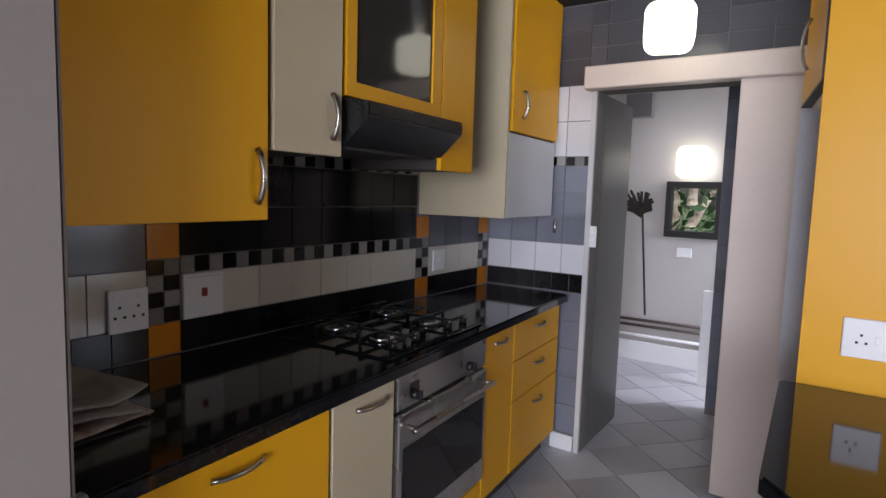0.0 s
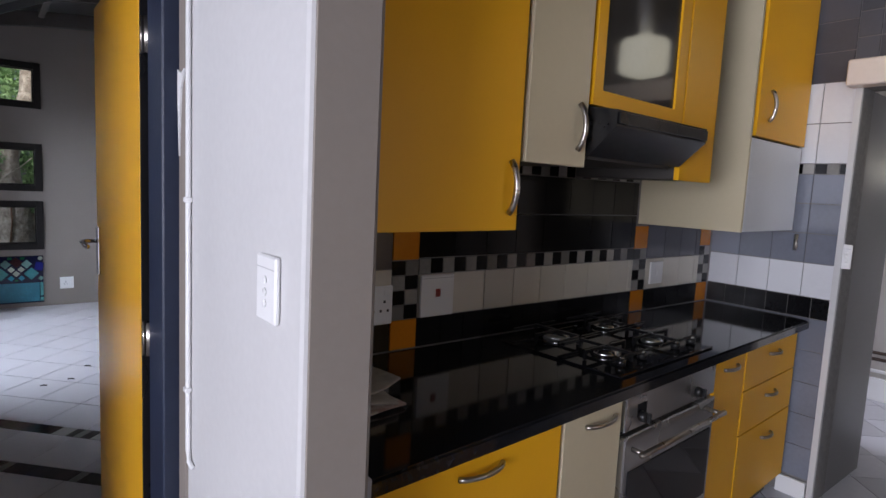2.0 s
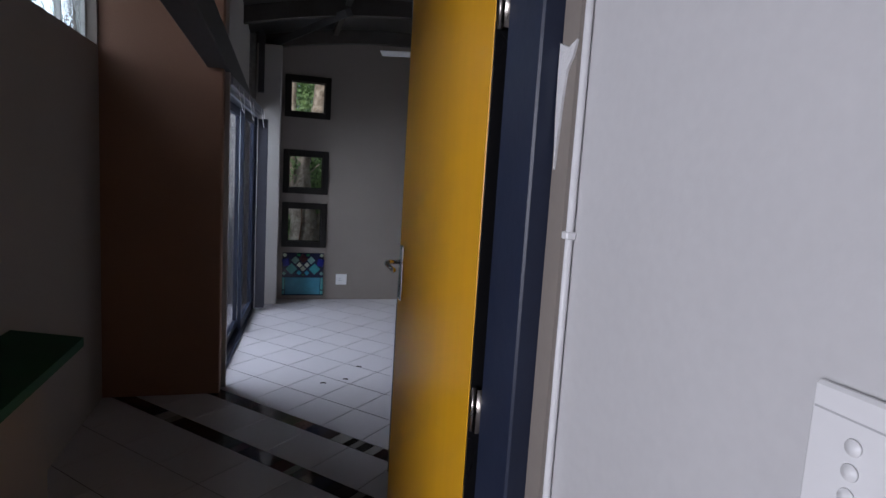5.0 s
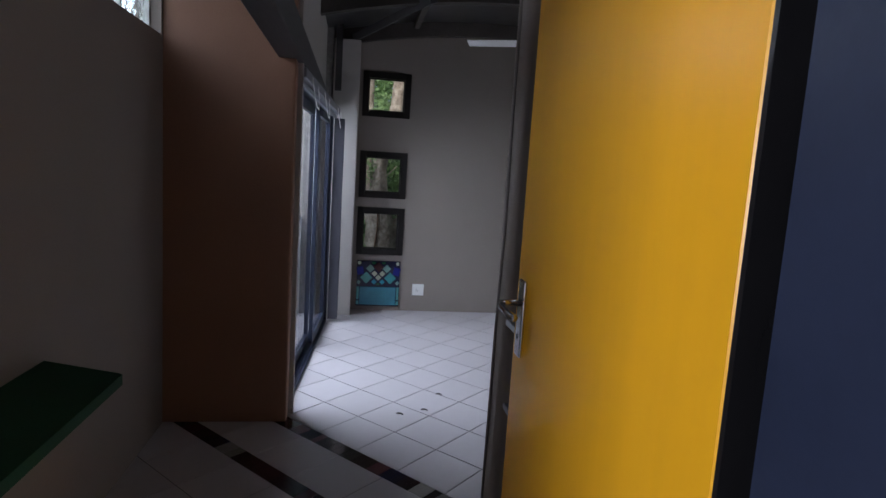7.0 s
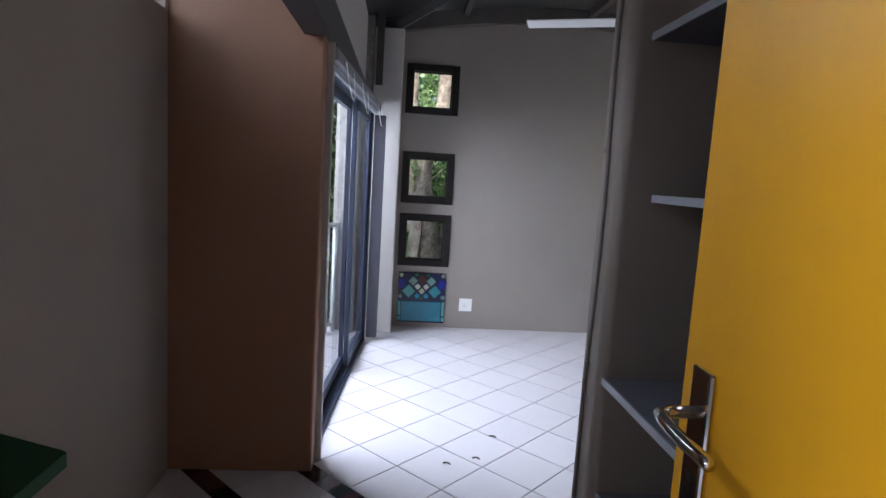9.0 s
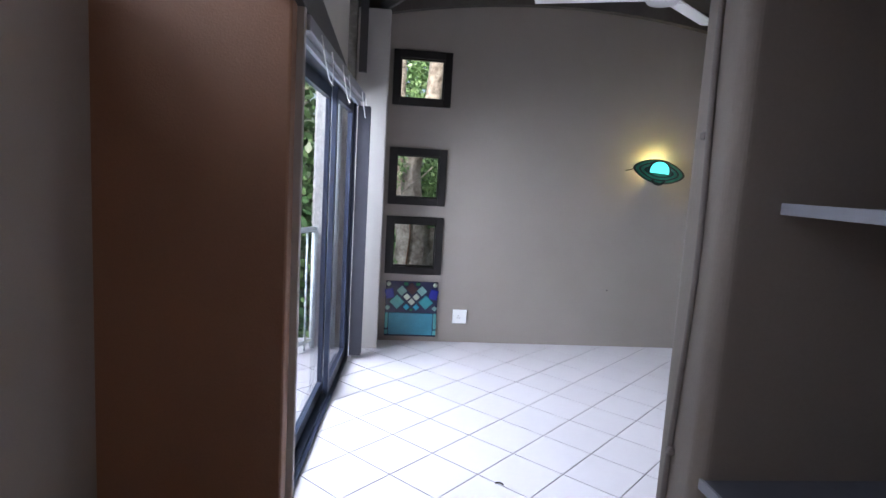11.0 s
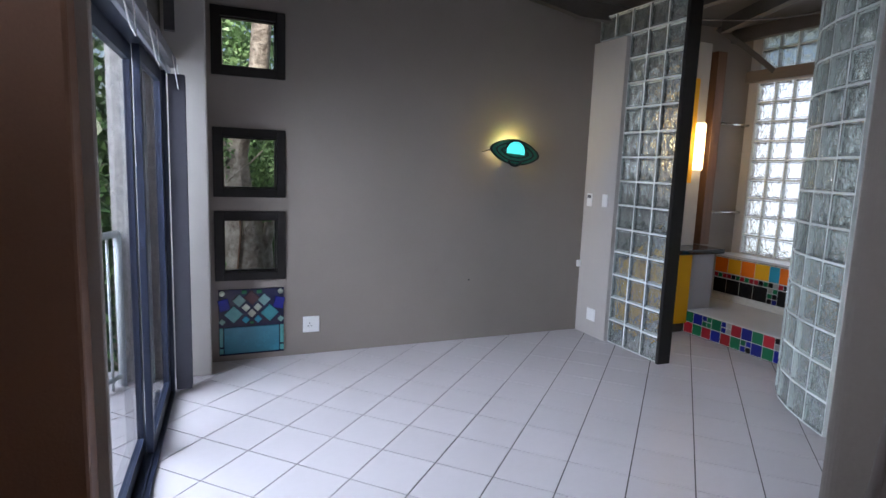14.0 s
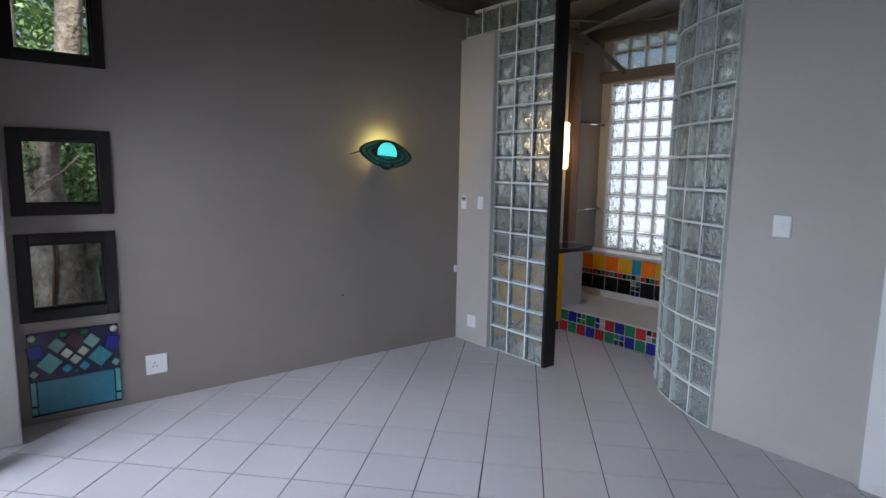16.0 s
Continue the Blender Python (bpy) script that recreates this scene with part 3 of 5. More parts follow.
# right-hand counter, yellow end panel and wall cabinet
_wt = prism([(1.20, 0.02), (1.27, 0.075), (1.98, 0.088), (2.018, 0.088), (2.018, -0.60), (1.20, -0.60)], 0.862, 0.90)
bmesh.ops.bevel(_wt, geom=[e for e in _wt.edges if all(v.co.z > 0.899 for v in e.verts)], offset=0.006, segments=2, affect="EDGES")
solo("side_worktop", _wt, GRANITE, "polished black granite counter against the yellow panel", "worktop")
su = thing("side_cabinet", (1.62, -0.25, 0), "yellow laminate base cabinet under the side counter", "cabinet")
part("body", box(1.26, -0.58, 0.10, 2.0, 0.03, 0.861), CARC, su)
part("door", box(1.262, 0.031, 0.12, 1.62, 0.05, 0.858, 0.0015), YELLOW, su)
part("door", box(1.626, 0.031, 0.12, 1.998, 0.05, 0.858, 0.0015), YELLOW, su)
part("plinth", box(1.28, -0.56, 0.0, 1.98, -0.02, 0.10), CARC, su)
tp = thing("tall_yellow_unit", (2.3, -0.25, 0), "tall yellow laminate unit with a socket above the counter", "cabinet")
part("end_panel", box(2.020, -0.60, 0.0, 2.040, 0.045, 2.455, 0.001), YELLOW, tp, "yellow laminate end panel")
part("body", box(2.041, -0.60, 1.8605, 2.60, 0.02, 2.455), CARC, tp)
_d = part("upper_door", prism([(2.046, 0.026), (2.046, 0.046), (2.64, 0.122), (2.64, 0.102)], 1.812, 2.455), YELLOW, tp, "yellow door")
part("lower_edging", prism([(2.046, 0.02), (2.046, 0.048), (2.642, 0.124), (2.642, 0.09)], 1.803, 1.811), DARKEDGE, tp)
part("door_edge", box(2.0405, 0.0212, 1.803, 2.0455, 0.052, 2.455), DARKEDGE, tp)
bow_handle(_d, (2.50, 0.104, 1.92), (2.50, 0.104, 2.10), (0, 1, 0), 0.006)
# Unseen dark block, added so the back-wall tiles reflect no bright cavity.
part("lower_body", box(2.041, -0.60, 0.0, 2.64, -0.02, 1.80), CARC, tp)
part("underside", box(2.041, -0.60, 1.84, 2.60, 0.02, 1.859), WHITELAM, tp, "pale underside")
struct("white_upright", box(2.645, -0.60, 0.0, 2.70, 0.125, 1.80), M("bright_white_paint", (0.7, 0.71, 0.75), 0.5), "white upright board beyond the yellow unit")


# sockets and switches
def plate(name, c, n, w, h, label, kind):
    """A wall plate centred at c, facing along n."""
    t = thing(name, c, label, "socket" if kind != "switch" else "switch")
    c, n = Vector(c), Vector(n)
    s = Vector((-n.y, n.x, 0))

    def slab(du0, dz0, du1, dz1, d0, d1, bev=0.0):
        a, b = c + s * du0 + n * d0, c + s * du1 + n * d1
        return box(min(a.x, b.x), min(a.y, b.y), c.z + dz0, max(a.x, b.x), max(a.y, b.y), c.z + dz1, bev)

    part("face_plate", slab(-w / 2, -h / 2, w / 2, h / 2, 0.001, 0.011, 0.003), PLASTIC, t)
    if kind == "double":
        for a, b in ((-0.03, 0.012), (0.03, 0.012), (-0.045, -0.018), (-0.015, -0.018), (0.015, -0.018), (0.045, -0.018)):
            k = w / 0.13
            part("pin_hole", slab(a * k - 0.004, b - 0.004, a * k + 0.004, b + 0.004, 0.0112, 0.0118), HOLE, t)
        for a in (-0.035, 0.035):
            part("rocker", slab(a - 0.010, h / 2 - 0.03, a + 0.010, h / 2 - 0.012, 0.0112, 0.014, 0.001), PLASTIC, t)
    elif kind == "single":
        for a, b in ((-0.012, 0.010), (-0.022, -0.012), (0.0, -0.012)):
            part("pin_hole", slab(a - 0.0035, b - 0.0035, a + 0.0035, b + 0.0035, 0.0112, 0.0118), HOLE, t)
        part("rocker", slab(0.02, -0.012, 0.034, 0.012, 0.0112, 0.014, 0.001), PLASTIC, t)
    elif kind == "red":
        part("red_rocker", slab(-0.010, -0.004, 0.010, 0.024, 0.0112, 0.015, 0.001), M("red_rocker", (0.30, 0.03, 0.02), 0.4), t, "red rocker switch")
        part("top_rim", slab(-w / 2 + 0.004, h / 2 - 0.012, w / 2 - 0.004, h / 2 - 0.010, 0.0112, 0.0116), PLASTICLT, t)
    elif kind == "switch3":
        for z in (0.015, -0.005, -0.025):
            cc = c + n * 0.011 + Vector((0, 0, z))
            part("rocker", cyl(cc + n * 0.0002, cc + n * 0.0035, 0.0075, 0.0062, 20, 0.001), PLASTIC, t, "", True)
        part("rim_line", slab(-w / 2 + 0.004, h / 2 - 0.022, w / 2 - 0.004, h / 2 - 0.0205, 0.0112, 0.0116), PLASTICLT, t)
    elif kind == "switch":
        part("rocker", slab(-0.006, -0.012, 0.006, 0.012, 0.0112, 0.014, 0.001), PLASTIC, t)
    return t


plate("light_switch", (0.27, 1.055, 1.276), (-1, 0, 0), 0.082, 0.112, "white three-gang light switch on the white wall", "switch3")
plate("double_socket", (0.878, 1.699, 1.065), (0, -1, 0), 0.118, 0.128, "white double socket on the tiled wall", "double")
plate("cooker_switch", (1.125, 1.7005, 1.08), (0, -1, 0), 0.146, 0.146, "white cooker isolator with red rocker", "red")
plate("tile_socket", (2.50, 1.699, 1.085), (0, -1, 0), 0.11, 0.11, "white socket on white tiles", "switch")
plate("panel_socket", (2.020, -0.115, 1.06), (-1, 0, 0), 0.115, 0.115, "white socket on the yellow panel", "single")
plate("window_wall_socket", (0.55, 7.38, 0.235), (0, -1, 0), 0.125, 0.125, "white square socket low on the taupe wall", "single")
plate("low_wall_socket", (3.02, 7.155, 0.195), (-1, 0, 0), 0.115, 0.11, "white blank plate low on the pale wall", "blank")
plate("wall_switch", (3.02, 7.08, 1.225), (-1, 0, 0), 0.07, 0.11, "white light switch on the pale wall", "blank")
plate("bedroom_switch", (3.04, 4.74, 1.23), (-1, 0, 0), 0.09, 0.115, "white light switch on the bedroom wall", "switch")
_t = plate("thermostat", (3.02, 7.29, 1.22), (-1, 0, 0), 0.07, 0.115, "white air-conditioner control with dark display", "blank")
part("display", box(3.0078, 7.265, 1.235, 3.0085, 7.315, 1.265), PLASTICGREY, _t)
solo("bell_push", box(2.98, 7.355, 0.60, 3.018, 7.377, 0.66, 0.003), PLASTIC, "small white plug on the corner", "plug")
plate("door_switch", (3.045, 1.055, 1.225), (-1, 0, 0), 0.04, 0.115, "white switch at the doorway edge", "switch3")

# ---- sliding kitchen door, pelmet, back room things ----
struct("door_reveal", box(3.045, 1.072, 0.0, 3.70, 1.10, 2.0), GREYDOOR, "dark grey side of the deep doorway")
struct("door_reveal_edge", box(3.028, 1.071, 0.0, 3.0445, 1.098, 2.0), WHITEWALL, "white edge of the doorway")
sd = thing("sliding_door", (3.0, 0.2, 0), "pinkish-white sliding door half across the doorway", "door")
part("leaf", box(2.985, -0.25, 0.012, 3.025, 0.385, 2.0, 0.004), PINKDOOR, sd)
solo("door_pelmet", box(2.94, -0.3, 1.995, 3.03, 1.115, 2.11, 0.006), PINKDOOR, "pinkish-white pelmet over the sliding door track", "pelmet")


def square_lamp(name, c, n, w, h, label):
    t = thing(name, c, label, "lamp")
    c, n = Vector(c), Vector(n)
    part("base", box(c.x - 0.002 + min(0, n.x * 0.02), c.y - w * 0.3, c.z - h * 0.3, c.x + 0.002 + max(0, n.x * 0.02), c.y + w * 0.3, c.z + h * 0.3), PLASTIC, t)
    bm = box(-0.5, -0.5, -0.5, 0.5, 0.5, 0.5, 0.22, 4)
    bm.transform(Matrix.Translation(c + n * 0.07) @ Matrix.Diagonal((0.09, w, h, 1)))
    d = part("diffuser", bm, LAMPGLASS, t, "glowing opal glass diffuser", True)
    d.visible_shadow = False
    return t


kl = thing("kitchen_ceiling_lamp", (2.63, 0.63, 2.04), "glowing rounded opal glass ceiling lamp in the kitchen", "lamp")
_b = box(-0.5, -0.5, -0.5, 0.5, 0.5, 0.5, 0.24, 5)
_b.transform(Matrix.Translation((2.63, 0.63, 2.165)) @ Matrix.Rotation(radians(14), 4, "Z") @ Matrix.Diagonal((0.195, 0.205, 0.197, 1)))
_o = part("shade", _b, LAMPGLASS, kl, "glowing opal glass shade", True)
_o.visible_shadow = False
part("stem", cyl((2.63, 0.63, 2.264), (2.63, 0.63, 2.46), 0.03, 0.05, 16), PLASTIC, kl, "", True)
square_lamp("back_room_lamp", (5.198, 0.97, 1.75), (-1, 0, 0), 0.25, 0.26, "glowing square opal wall lamp above the small window")
# back room
bw = thing("window_back", (5.2, 0.95, 1.12), "small black-framed window in the back room", "window", "", "structure")
_f = merge(box(5.15, 0.73, 1.12, 5.25, 0.775, 1.59), box(5.15, 1.125, 1.12, 5.25, 1.17, 1.59), box(5.15, 0.775, 1.12, 5.25, 1.125, 1.175), box(5.15, 0.775, 1.535, 5.25, 1.125, 1.59))
part("window_frame", _f, BLACKFRAME, bw)
_g = part("pane", box(5.20, 0.775, 1.175, 5.206, 1.125, 1.535), GLASS, bw)
_g.visible_shadow = False
fd = thing("feather_duster", (5.15, 1.33, 0.42), "dark feather duster on a long handle against the wall", "duster")
part("handle", tube([(5.15, 1.28, 0.42), (5.17, 1.36, 1.30)], 0.009, 8), DUST, fd)
_h = bmesh.new()
random.seed(5)
for _i in range(70):
    a = random.random() * math.tau
    s = 0.10 + 0.07 * random.random()
    tip = Vector((5.13 + 0.03 * math.cos(a), 1.385 + 0.13 * math.sin(a) * random.uniform(0.4, 1), 1.33 + s * random.uniform(0.0, 1.1)))
    b0 = Vector((5.165, 1.37, 1.27 + 0.06 * random.random()))
    d = (tip - b0).cross(Vector((1, 0.2, 0.1))).normalized() * 0.012
    _h.faces.new([_h.verts.new(b0 - d * 0.5), _h.verts.new(tip - d), _h.verts.new(tip + d), _h.verts.new(b0 + d * 0.5)])
part("feather_head", _h, DUST, fd, "dark bunched feathers")
for _z, _m in ((0.36, PIPE), (0.31, PIPE), (0.22, PLASTIC)):
    solo("wall_pipe", tube([(5.175, 0.70, _z + 0.01), (5.175, 1.94, _z)], 0.013, 8), _m, "pipe running low along the back-room wall", "pipe", "back-room pipes", True)
solo("skirting_back", box(5.16, -0.5, 0.0, 5.198, 1.94, 0.17, 0.004), PLASTIC, "white skirting in the back room", "skirting")
solo("meter_box", box(5.10, 1.32, 2.13, 5.198, 1.54, 2.33, 0.004), GREYDOOR, "grey box high on the back-room wall", "box")
plate("back_socket", (5.198, 1.0, 0.99), (-1, 0, 0), 0.12, 0.08, "white socket on the back-room wall", "blank")
solo("standing_board", box(4.75, 0.66, 0.0, 4.80, 0.76, 0.75, 0.004), PLASTIC, "white board standing by the tiled wall end", "board")
# Carried on unseen to the side wall, to block window light from the kitchen.
struct("wall_tiled_end", box(4.15, -0.598, 0.0, 4.27, 0.60, 2.40), GROUTWALL, "grey tiled wall end in the back room")

# ---- yellow door and its blue frame ----
df = thing("door_frame", (0.25, 1.70, 0), "dark blue painted door frame", "door frame", "", "structure")
part("jamb", box(0.225, 1.615, 0.0, 0.2695, 1.765, 2.06, 0.004), BLUEFRAME, df)
part("jamb", box(-0.63, 1.635, 0.0, -0.595, 1.765, 2.06, 0.004), BLUEFRAME, df)
part("head", box(-0.595, 1.635, 2.02, 0.225, 1.765, 2.06, 0.004), BLUEFRAME, df)
yd = thing("yellow_door", (0.21, 1.80, 0), "yellow painted door standing open", "door")
_lf = part("leaf", box(0.212, 1.80, 0.012, 0.252, 2.55, 2.015, 0.003), YELLOWDOOR, yd)
part("hinge_edge", box(0.213, 1.792, 0.012, 0.251, 1.7995, 2.015), BLACK, yd, "black door edge")
for _z in (0.25, 1.02, 1.80):
    part("hinge", merge(cyl((0.216, 1.782, _z - 0.045), (0.216, 1.782, _z + 0.045), 0.005), box(0.218, 1.766, _z - 0.045, 0.250, 1.769, _z + 0.045)), CHROME, yd, "steel butt hinge", True)
_hp = part("handle_plate", box(0.2035, 2.475, 1.085, 0.2115, 2.517, 1.258, 0.004, 2), POLISHED, yd, "chrome lever handle plate")
_lv = tube([(0.203, 2.50, 1.205), (0.172, 2.50, 1.205), (0.160, 2.495, 1.204), (0.156, 2.475, 1.203), (0.158, 2.435, 1.199), (0.162, 2.39, 1.197)], 0.0075, 10)
part("lever", _lv, POLISHED, _hp, "chrome lever", True)
part("key_hole", cyl((0.2034, 2.496, 1.13), (0.2030, 2.496, 1.13), 0.006), HOLE, _hp)
part("handle_plate", box(0.2525, 2.475, 1.085, 0.2605, 2.517, 1.258, 0.004, 2), POLISHED, yd)
part("lock_edge", box(0.222, 2.5502, 1.06, 0.242, 2.5525, 1.28), STEEL, yd, "steel lock edge plate")
# conduit on the white wall, chipped plaster
cd = thing("cable_conduit", (0.262, 1.55, 0.8), "thin white cable conduit clipped to the wall", "conduit")
part("conduit", tube([(0.262, 1.535, 2.45), (0.262, 1.535, 1.0), (0.262, 1.535, 0.80), (0.262, 1.525, 0.775), (0.266, 1.505, 0.765)], 0.006, 8), PLASTIC, cd, "", True)
for _z in (1.40, 2.0, 0.95):
    part("clip", box(0.253, 1.526, _z - 0.006, 0.2695, 1.545, _z + 0.006, 0.002), PLASTIC, cd)
# Plaster strip shares the stub's shade-darkened grey.
struct("jamb_reveal", box(0.262, 1.56, 0.0, 0.2695, 1.613, 2.46), SHADEGREY, "bare plaster beside the door frame")
_c = prism([(0, 0), (0.03, 0.012), (0.055, 0.004), (0.045, 0.03), (0.030, 0.045), (0.022, 0.09), (0.012, 0.20), (0.004, 0.12), (0.0, 0.05)], 0, 0.004)
_c.transform(Matrix(((0, 0, 1, 0.2575), (-1, 0, 0, 1.612), (0, -1, 0, 1.70), (0, 0, 0, 1))))
struct("plaster_chip", _c, M("raw_white_plaster", (0.78, 0.78, 0.78), 0.95, bump=0.5), "chipped white plaster by the door frame")

# ---- alcove shelves, cable, green counter ----
for _z, _x0, _y1 in ((1.835, 0.45, 3.332), (1.442, 0.49, 3.332), (0.958, 0.408, 3.332), (0.635, 0.42, 3.332)):
    s = thing("shelf", ((_x0 + 1.0) / 2, 2.6, _z), "blue-grey painted shelf in the alcove behind the door", "shelf", "alcove shelves")
    part("board", box(_x0 + 0.006, 1.885, _z - 0.017, 1.075, _y1, _z, 0.001), SHELF, s)
    part("edge_strip", box(_x0, 1.885, _z - 0.018, _x0 + 0.0055, _y1, _z + 0.001), SHELFEDGE, s, "pale front edge")
solo("coiled_cable", tube([(0.50 + 0.05 * math.cos(a * 0.5), 3.0 + 0.05 * math.sin(a * 0.5), 0.641 + 0.002 * a) for a in range(40)], 0.004, 6), PLASTIC, "white cable coiled on the lower shelf", "cable", "", True)
_pts = []
for _i in range(45):
    z = 3.0 - 3.0 * _i / 44
    _pts.append((0.3945 + 0.001 * math.sin(z * 7), 3.395 + 0.012 * math.sin(z * 3.1) + 0.006 * math.sin(z * 8.3) + 0.02 * max(0, 0.9 - z), z))
cb = thing("wall_cable", (0.38, 3.41, 0), "loose grey cable clipped down the wall corner", "cable")
part("cable", tube(_pts, 0.0058, 8), CABLE, cb, "", True)
for _z in (1.55, 0.97, 2.3):
    part("cable_clip", box(0.387, 3.387, _z - 0.006, 0.399, 3.406, _z + 0.008, 0.003), CABLE, cb)
struct("green_counter_base", box(-1.18, 1.90, 0.0, -0.98, 3.10, 0.735), TAUPE, "plastered base under the green counter")
solo("green_counter", prism([(-1.178, 1.90), (-0.88, 1.90), (-0.885, 3.215), (-0.90, 3.225), (-1.178, 3.34)], 0.737, 0.772), GREENTOP, "green-topped counter against the dark wall", "counter")
solo("counter_latch", box(-1.06, 2.52, 0.773, -1.02, 2.62, 0.80, 0.004), PLASTIC, "small white fitting on the green counter", "fitting")


# ---- stacked windows ----
def square_window(name, z0, z1):
    t = thing(name, (0.115, 7.38, z0), "black-framed square window in the taupe wall", "window", "", "structure")
    x0, x1, w, y0, y1 = -0.13, 0.36, 0.062, 7.362, 7.47
    part("window_frame", merge(box(x0, y0, z0, x0 + w, y1, z1, 0.003), box(x1 - w, y0, z0, x1, y1, z1, 0.003), box(x0 + w, y0, z0, x1 - w, y1, z0 + w, 0.003), box(x0 + w, y0, z1 - w, x1 - w, y1, z1, 0.003)), BLACKFRAME, t)
    w2, y0, y1 = 0.072, 7.40, 7.44
    part("sash", merge(box(x0 + w, y0, z0 + w, x0 + w2, y1, z1 - w), box(x1 - w2, y0, z0 + w, x1 - w, y1, z1 - w), box(x0 + w2, y0, z0 + w, x1 - w2, y1, z0 + w2), box(x0 + w2, y0, z1 - w2, x1 - w2, y1, z1 - w)), BLACKFRAME, t)
    g = part("pane", box(x0 + w2, 7.42, z0 + w2, x1 - w2, 7.424, z1 - w2), GLASS, t)
    g.visible_shadow = False
    return t


square_window("window_1", 2.03, 2.48)
square_window("window_2", 1.20, 1.68)
square_window("window_3", 0.60, 1.10)

# fused-glass panel below the windows
gp = thing("glass_mosaic_panel", (0.11, 7.37, 0.05), "fused-glass panel of blue and aqua tiles below the windows", "mosaic")
part("backing", box(-0.11, 7.366, 0.045, 0.345, 7.378, 0.535, 0.002), TCOL["N"], gp, "dark navy glass backing")
def gtile(cx, cz, w, h, rot, key, name="glass_tile"):
    bm = box(-w / 2, -0.005, -h / 2, w / 2, 0.005, h / 2, 0.003)
    bm.transform(Matrix.Translation((cx, 7.3605, cz)) @ Matrix.Rotation(radians(rot), 4, "Y"))
    part(name, bm, TCOL[key], gp)
def gdisc(cx, cz, r, key):
    part("glass_disc", cyl((cx, 7.3655, cz), (cx, 7.3555, cz), r, r * 0.9, 18, 0.002), TCOL[key], gp, "", True)
gtile(0.117, 0.158, 0.385, 0.195, 0, "T", "large_glass_tile")
for _s, _big in ((-1, "A"), (1, "U")):
    gtile(0.117 + _s * 0.212, 0.185, 0.026, 0.14, 0, "A")
    gtile(0.117 + _s * 0.212, 0.082, 0.028, 0.04, 0, "A")
    gtile(0.117 + _s * 0.126, 0.352, 0.092, 0.092, 45, _big)
    gtile(0.117 + _s * 0.087, 0.452, 0.066, 0.066, 45, "V")
    gtile(0.117 + _s * 0.041, 0.398, 0.045, 0.045, 45, "P")
    gtile(0.117 + _s * 0.043, 0.308, 0.042, 0.042, 45, "C")
    gtile(0.117 + _s * 0.205, 0.300, 0.036, 0.036, 40, "V")
    gtile(0.117 + _s * 0.192, 0.425, 0.072, 0.085, 12 * _s, "B")
    gtile(0.117 + _s * 0.052, 0.513, 0.036, 0.026, 0, "G")
    gdisc(0.117 + _s * 0.203, 0.508, 0.021, "P")
gtile(0.117, 0.355, 0.046, 0.046, 45, "P")
gtile(0.117, 0.285, 0.026, 0.016, 0, "G")
gtile(0.117, 0.470, 0.085, 0.075, 45, "D")

# ---- sliding glass door ----
XF[0] = Matrix.Translation((-0.572, 4.725, 0)) @ Matrix.Rotation(radians(-3.55), 4, "Z")
sg = thing("sliding_glass_door", (0, 1.1, 0), "dark blue aluminium sliding glass door to the balcony", "door")
LEN = 2.16
part("sill_track", merge(box(-0.06, 0, 0.0, 0.05, LEN, 0.02), box(-0.035, 0, 0.02, -0.028, LEN, 0.032), box(0.02, 0, 0.02, 0.027, LEN, 0.032)), ALU, sg)
part("head_track", box(-0.06, 0, 1.955, 0.05, LEN, 2.03, 0.002), ALU, sg)
part("end_frame", box(-0.018, LEN - 0.04, 0.02, 0.05, LEN, 1.955, 0.002), ALU, sg)
part("end_frame", box(-0.06, 0.0, 0.02, -0.002, 0.03, 1.955, 0.002), ALU, sg)
def slider(y0, y1, xo):
    w = 0.05
    p = part("sash", merge(box(xo - 0.016, y0, 0.035, xo + 0.016, y0 + w, 1.953, 0.002), box(xo - 0.016, y1 - w, 0.035, xo + 0.016, y1, 1.953, 0.002), box(xo - 0.016, y0 + w, 0.035, xo + 0.016, y1 - w, 0.105), box(xo - 0.016, y0 + w, 1.885, xo + 0.016, y1 - w, 1.953)), ALU, sg)
    g = part("pane", box(xo - 0.002, y0 + w, 0.105, xo + 0.002, y1 - w, 1.885), GLASS, p)
    g.visible_shadow = False
slider(0.03, 1.36, -0.032)
slider(1.29, LEN - 0.05, 0.012)
bl = thing("roller_blind", (0.09, 1.1, 2.0), "grey blind headrail with looped white cords above the glass door", "blind")
part("headrail", box(0.055, 0.02, 1.975, 0.105, LEN, 2.035, 0.004), BLIND, bl)
part("lower_rail", box(0.056, 0.02, 1.94, 0.075, LEN, 1.970, 0.002), SHELFEDGE, bl)
for _y in (0.25, 0.9, 1.9):
    part("cord", tube([(0.108, _y, 2.01), (0.115, _y + 0.05, 1.93), (0.118, _y + 0.16, 1.86), (0.118, _y + 0.27, 1.85), (0.113, _y + 0.30, 1.93), (0.108, _y + 0.28, 2.0)], 0.003, 6), PLASTIC, bl, "", True)
vd = thing("stacked_dark_blind", (0.08, LEN - 0.02, 0), "dark vertical blind stacked at the end of the glass door", "blind")
for _i in range(6):
    part("vane", box(0.06 + 0.004 * (_i % 2), LEN - 0.04 + 0.022 * _i, 0.03, 0.15 - 0.006 * (_i % 3), LEN - 0.03 + 0.022 * _i, 1.94), M("dark_vane_fabric", (0.05, 0.05, 0.065), 0.7) if _i == 0 else bpy.data.materials["dark_vane_fabric"], vd)
XF[0] = Matrix.Identity(4)
solo("downpipe", tube([(-0.545, 7.095, -0.03), (-0.545, 7.095, 2.78)], 0.03, 14), PIPEGREY, "pale downpipe in front of the roughcast pillar", "pipe", "", True)


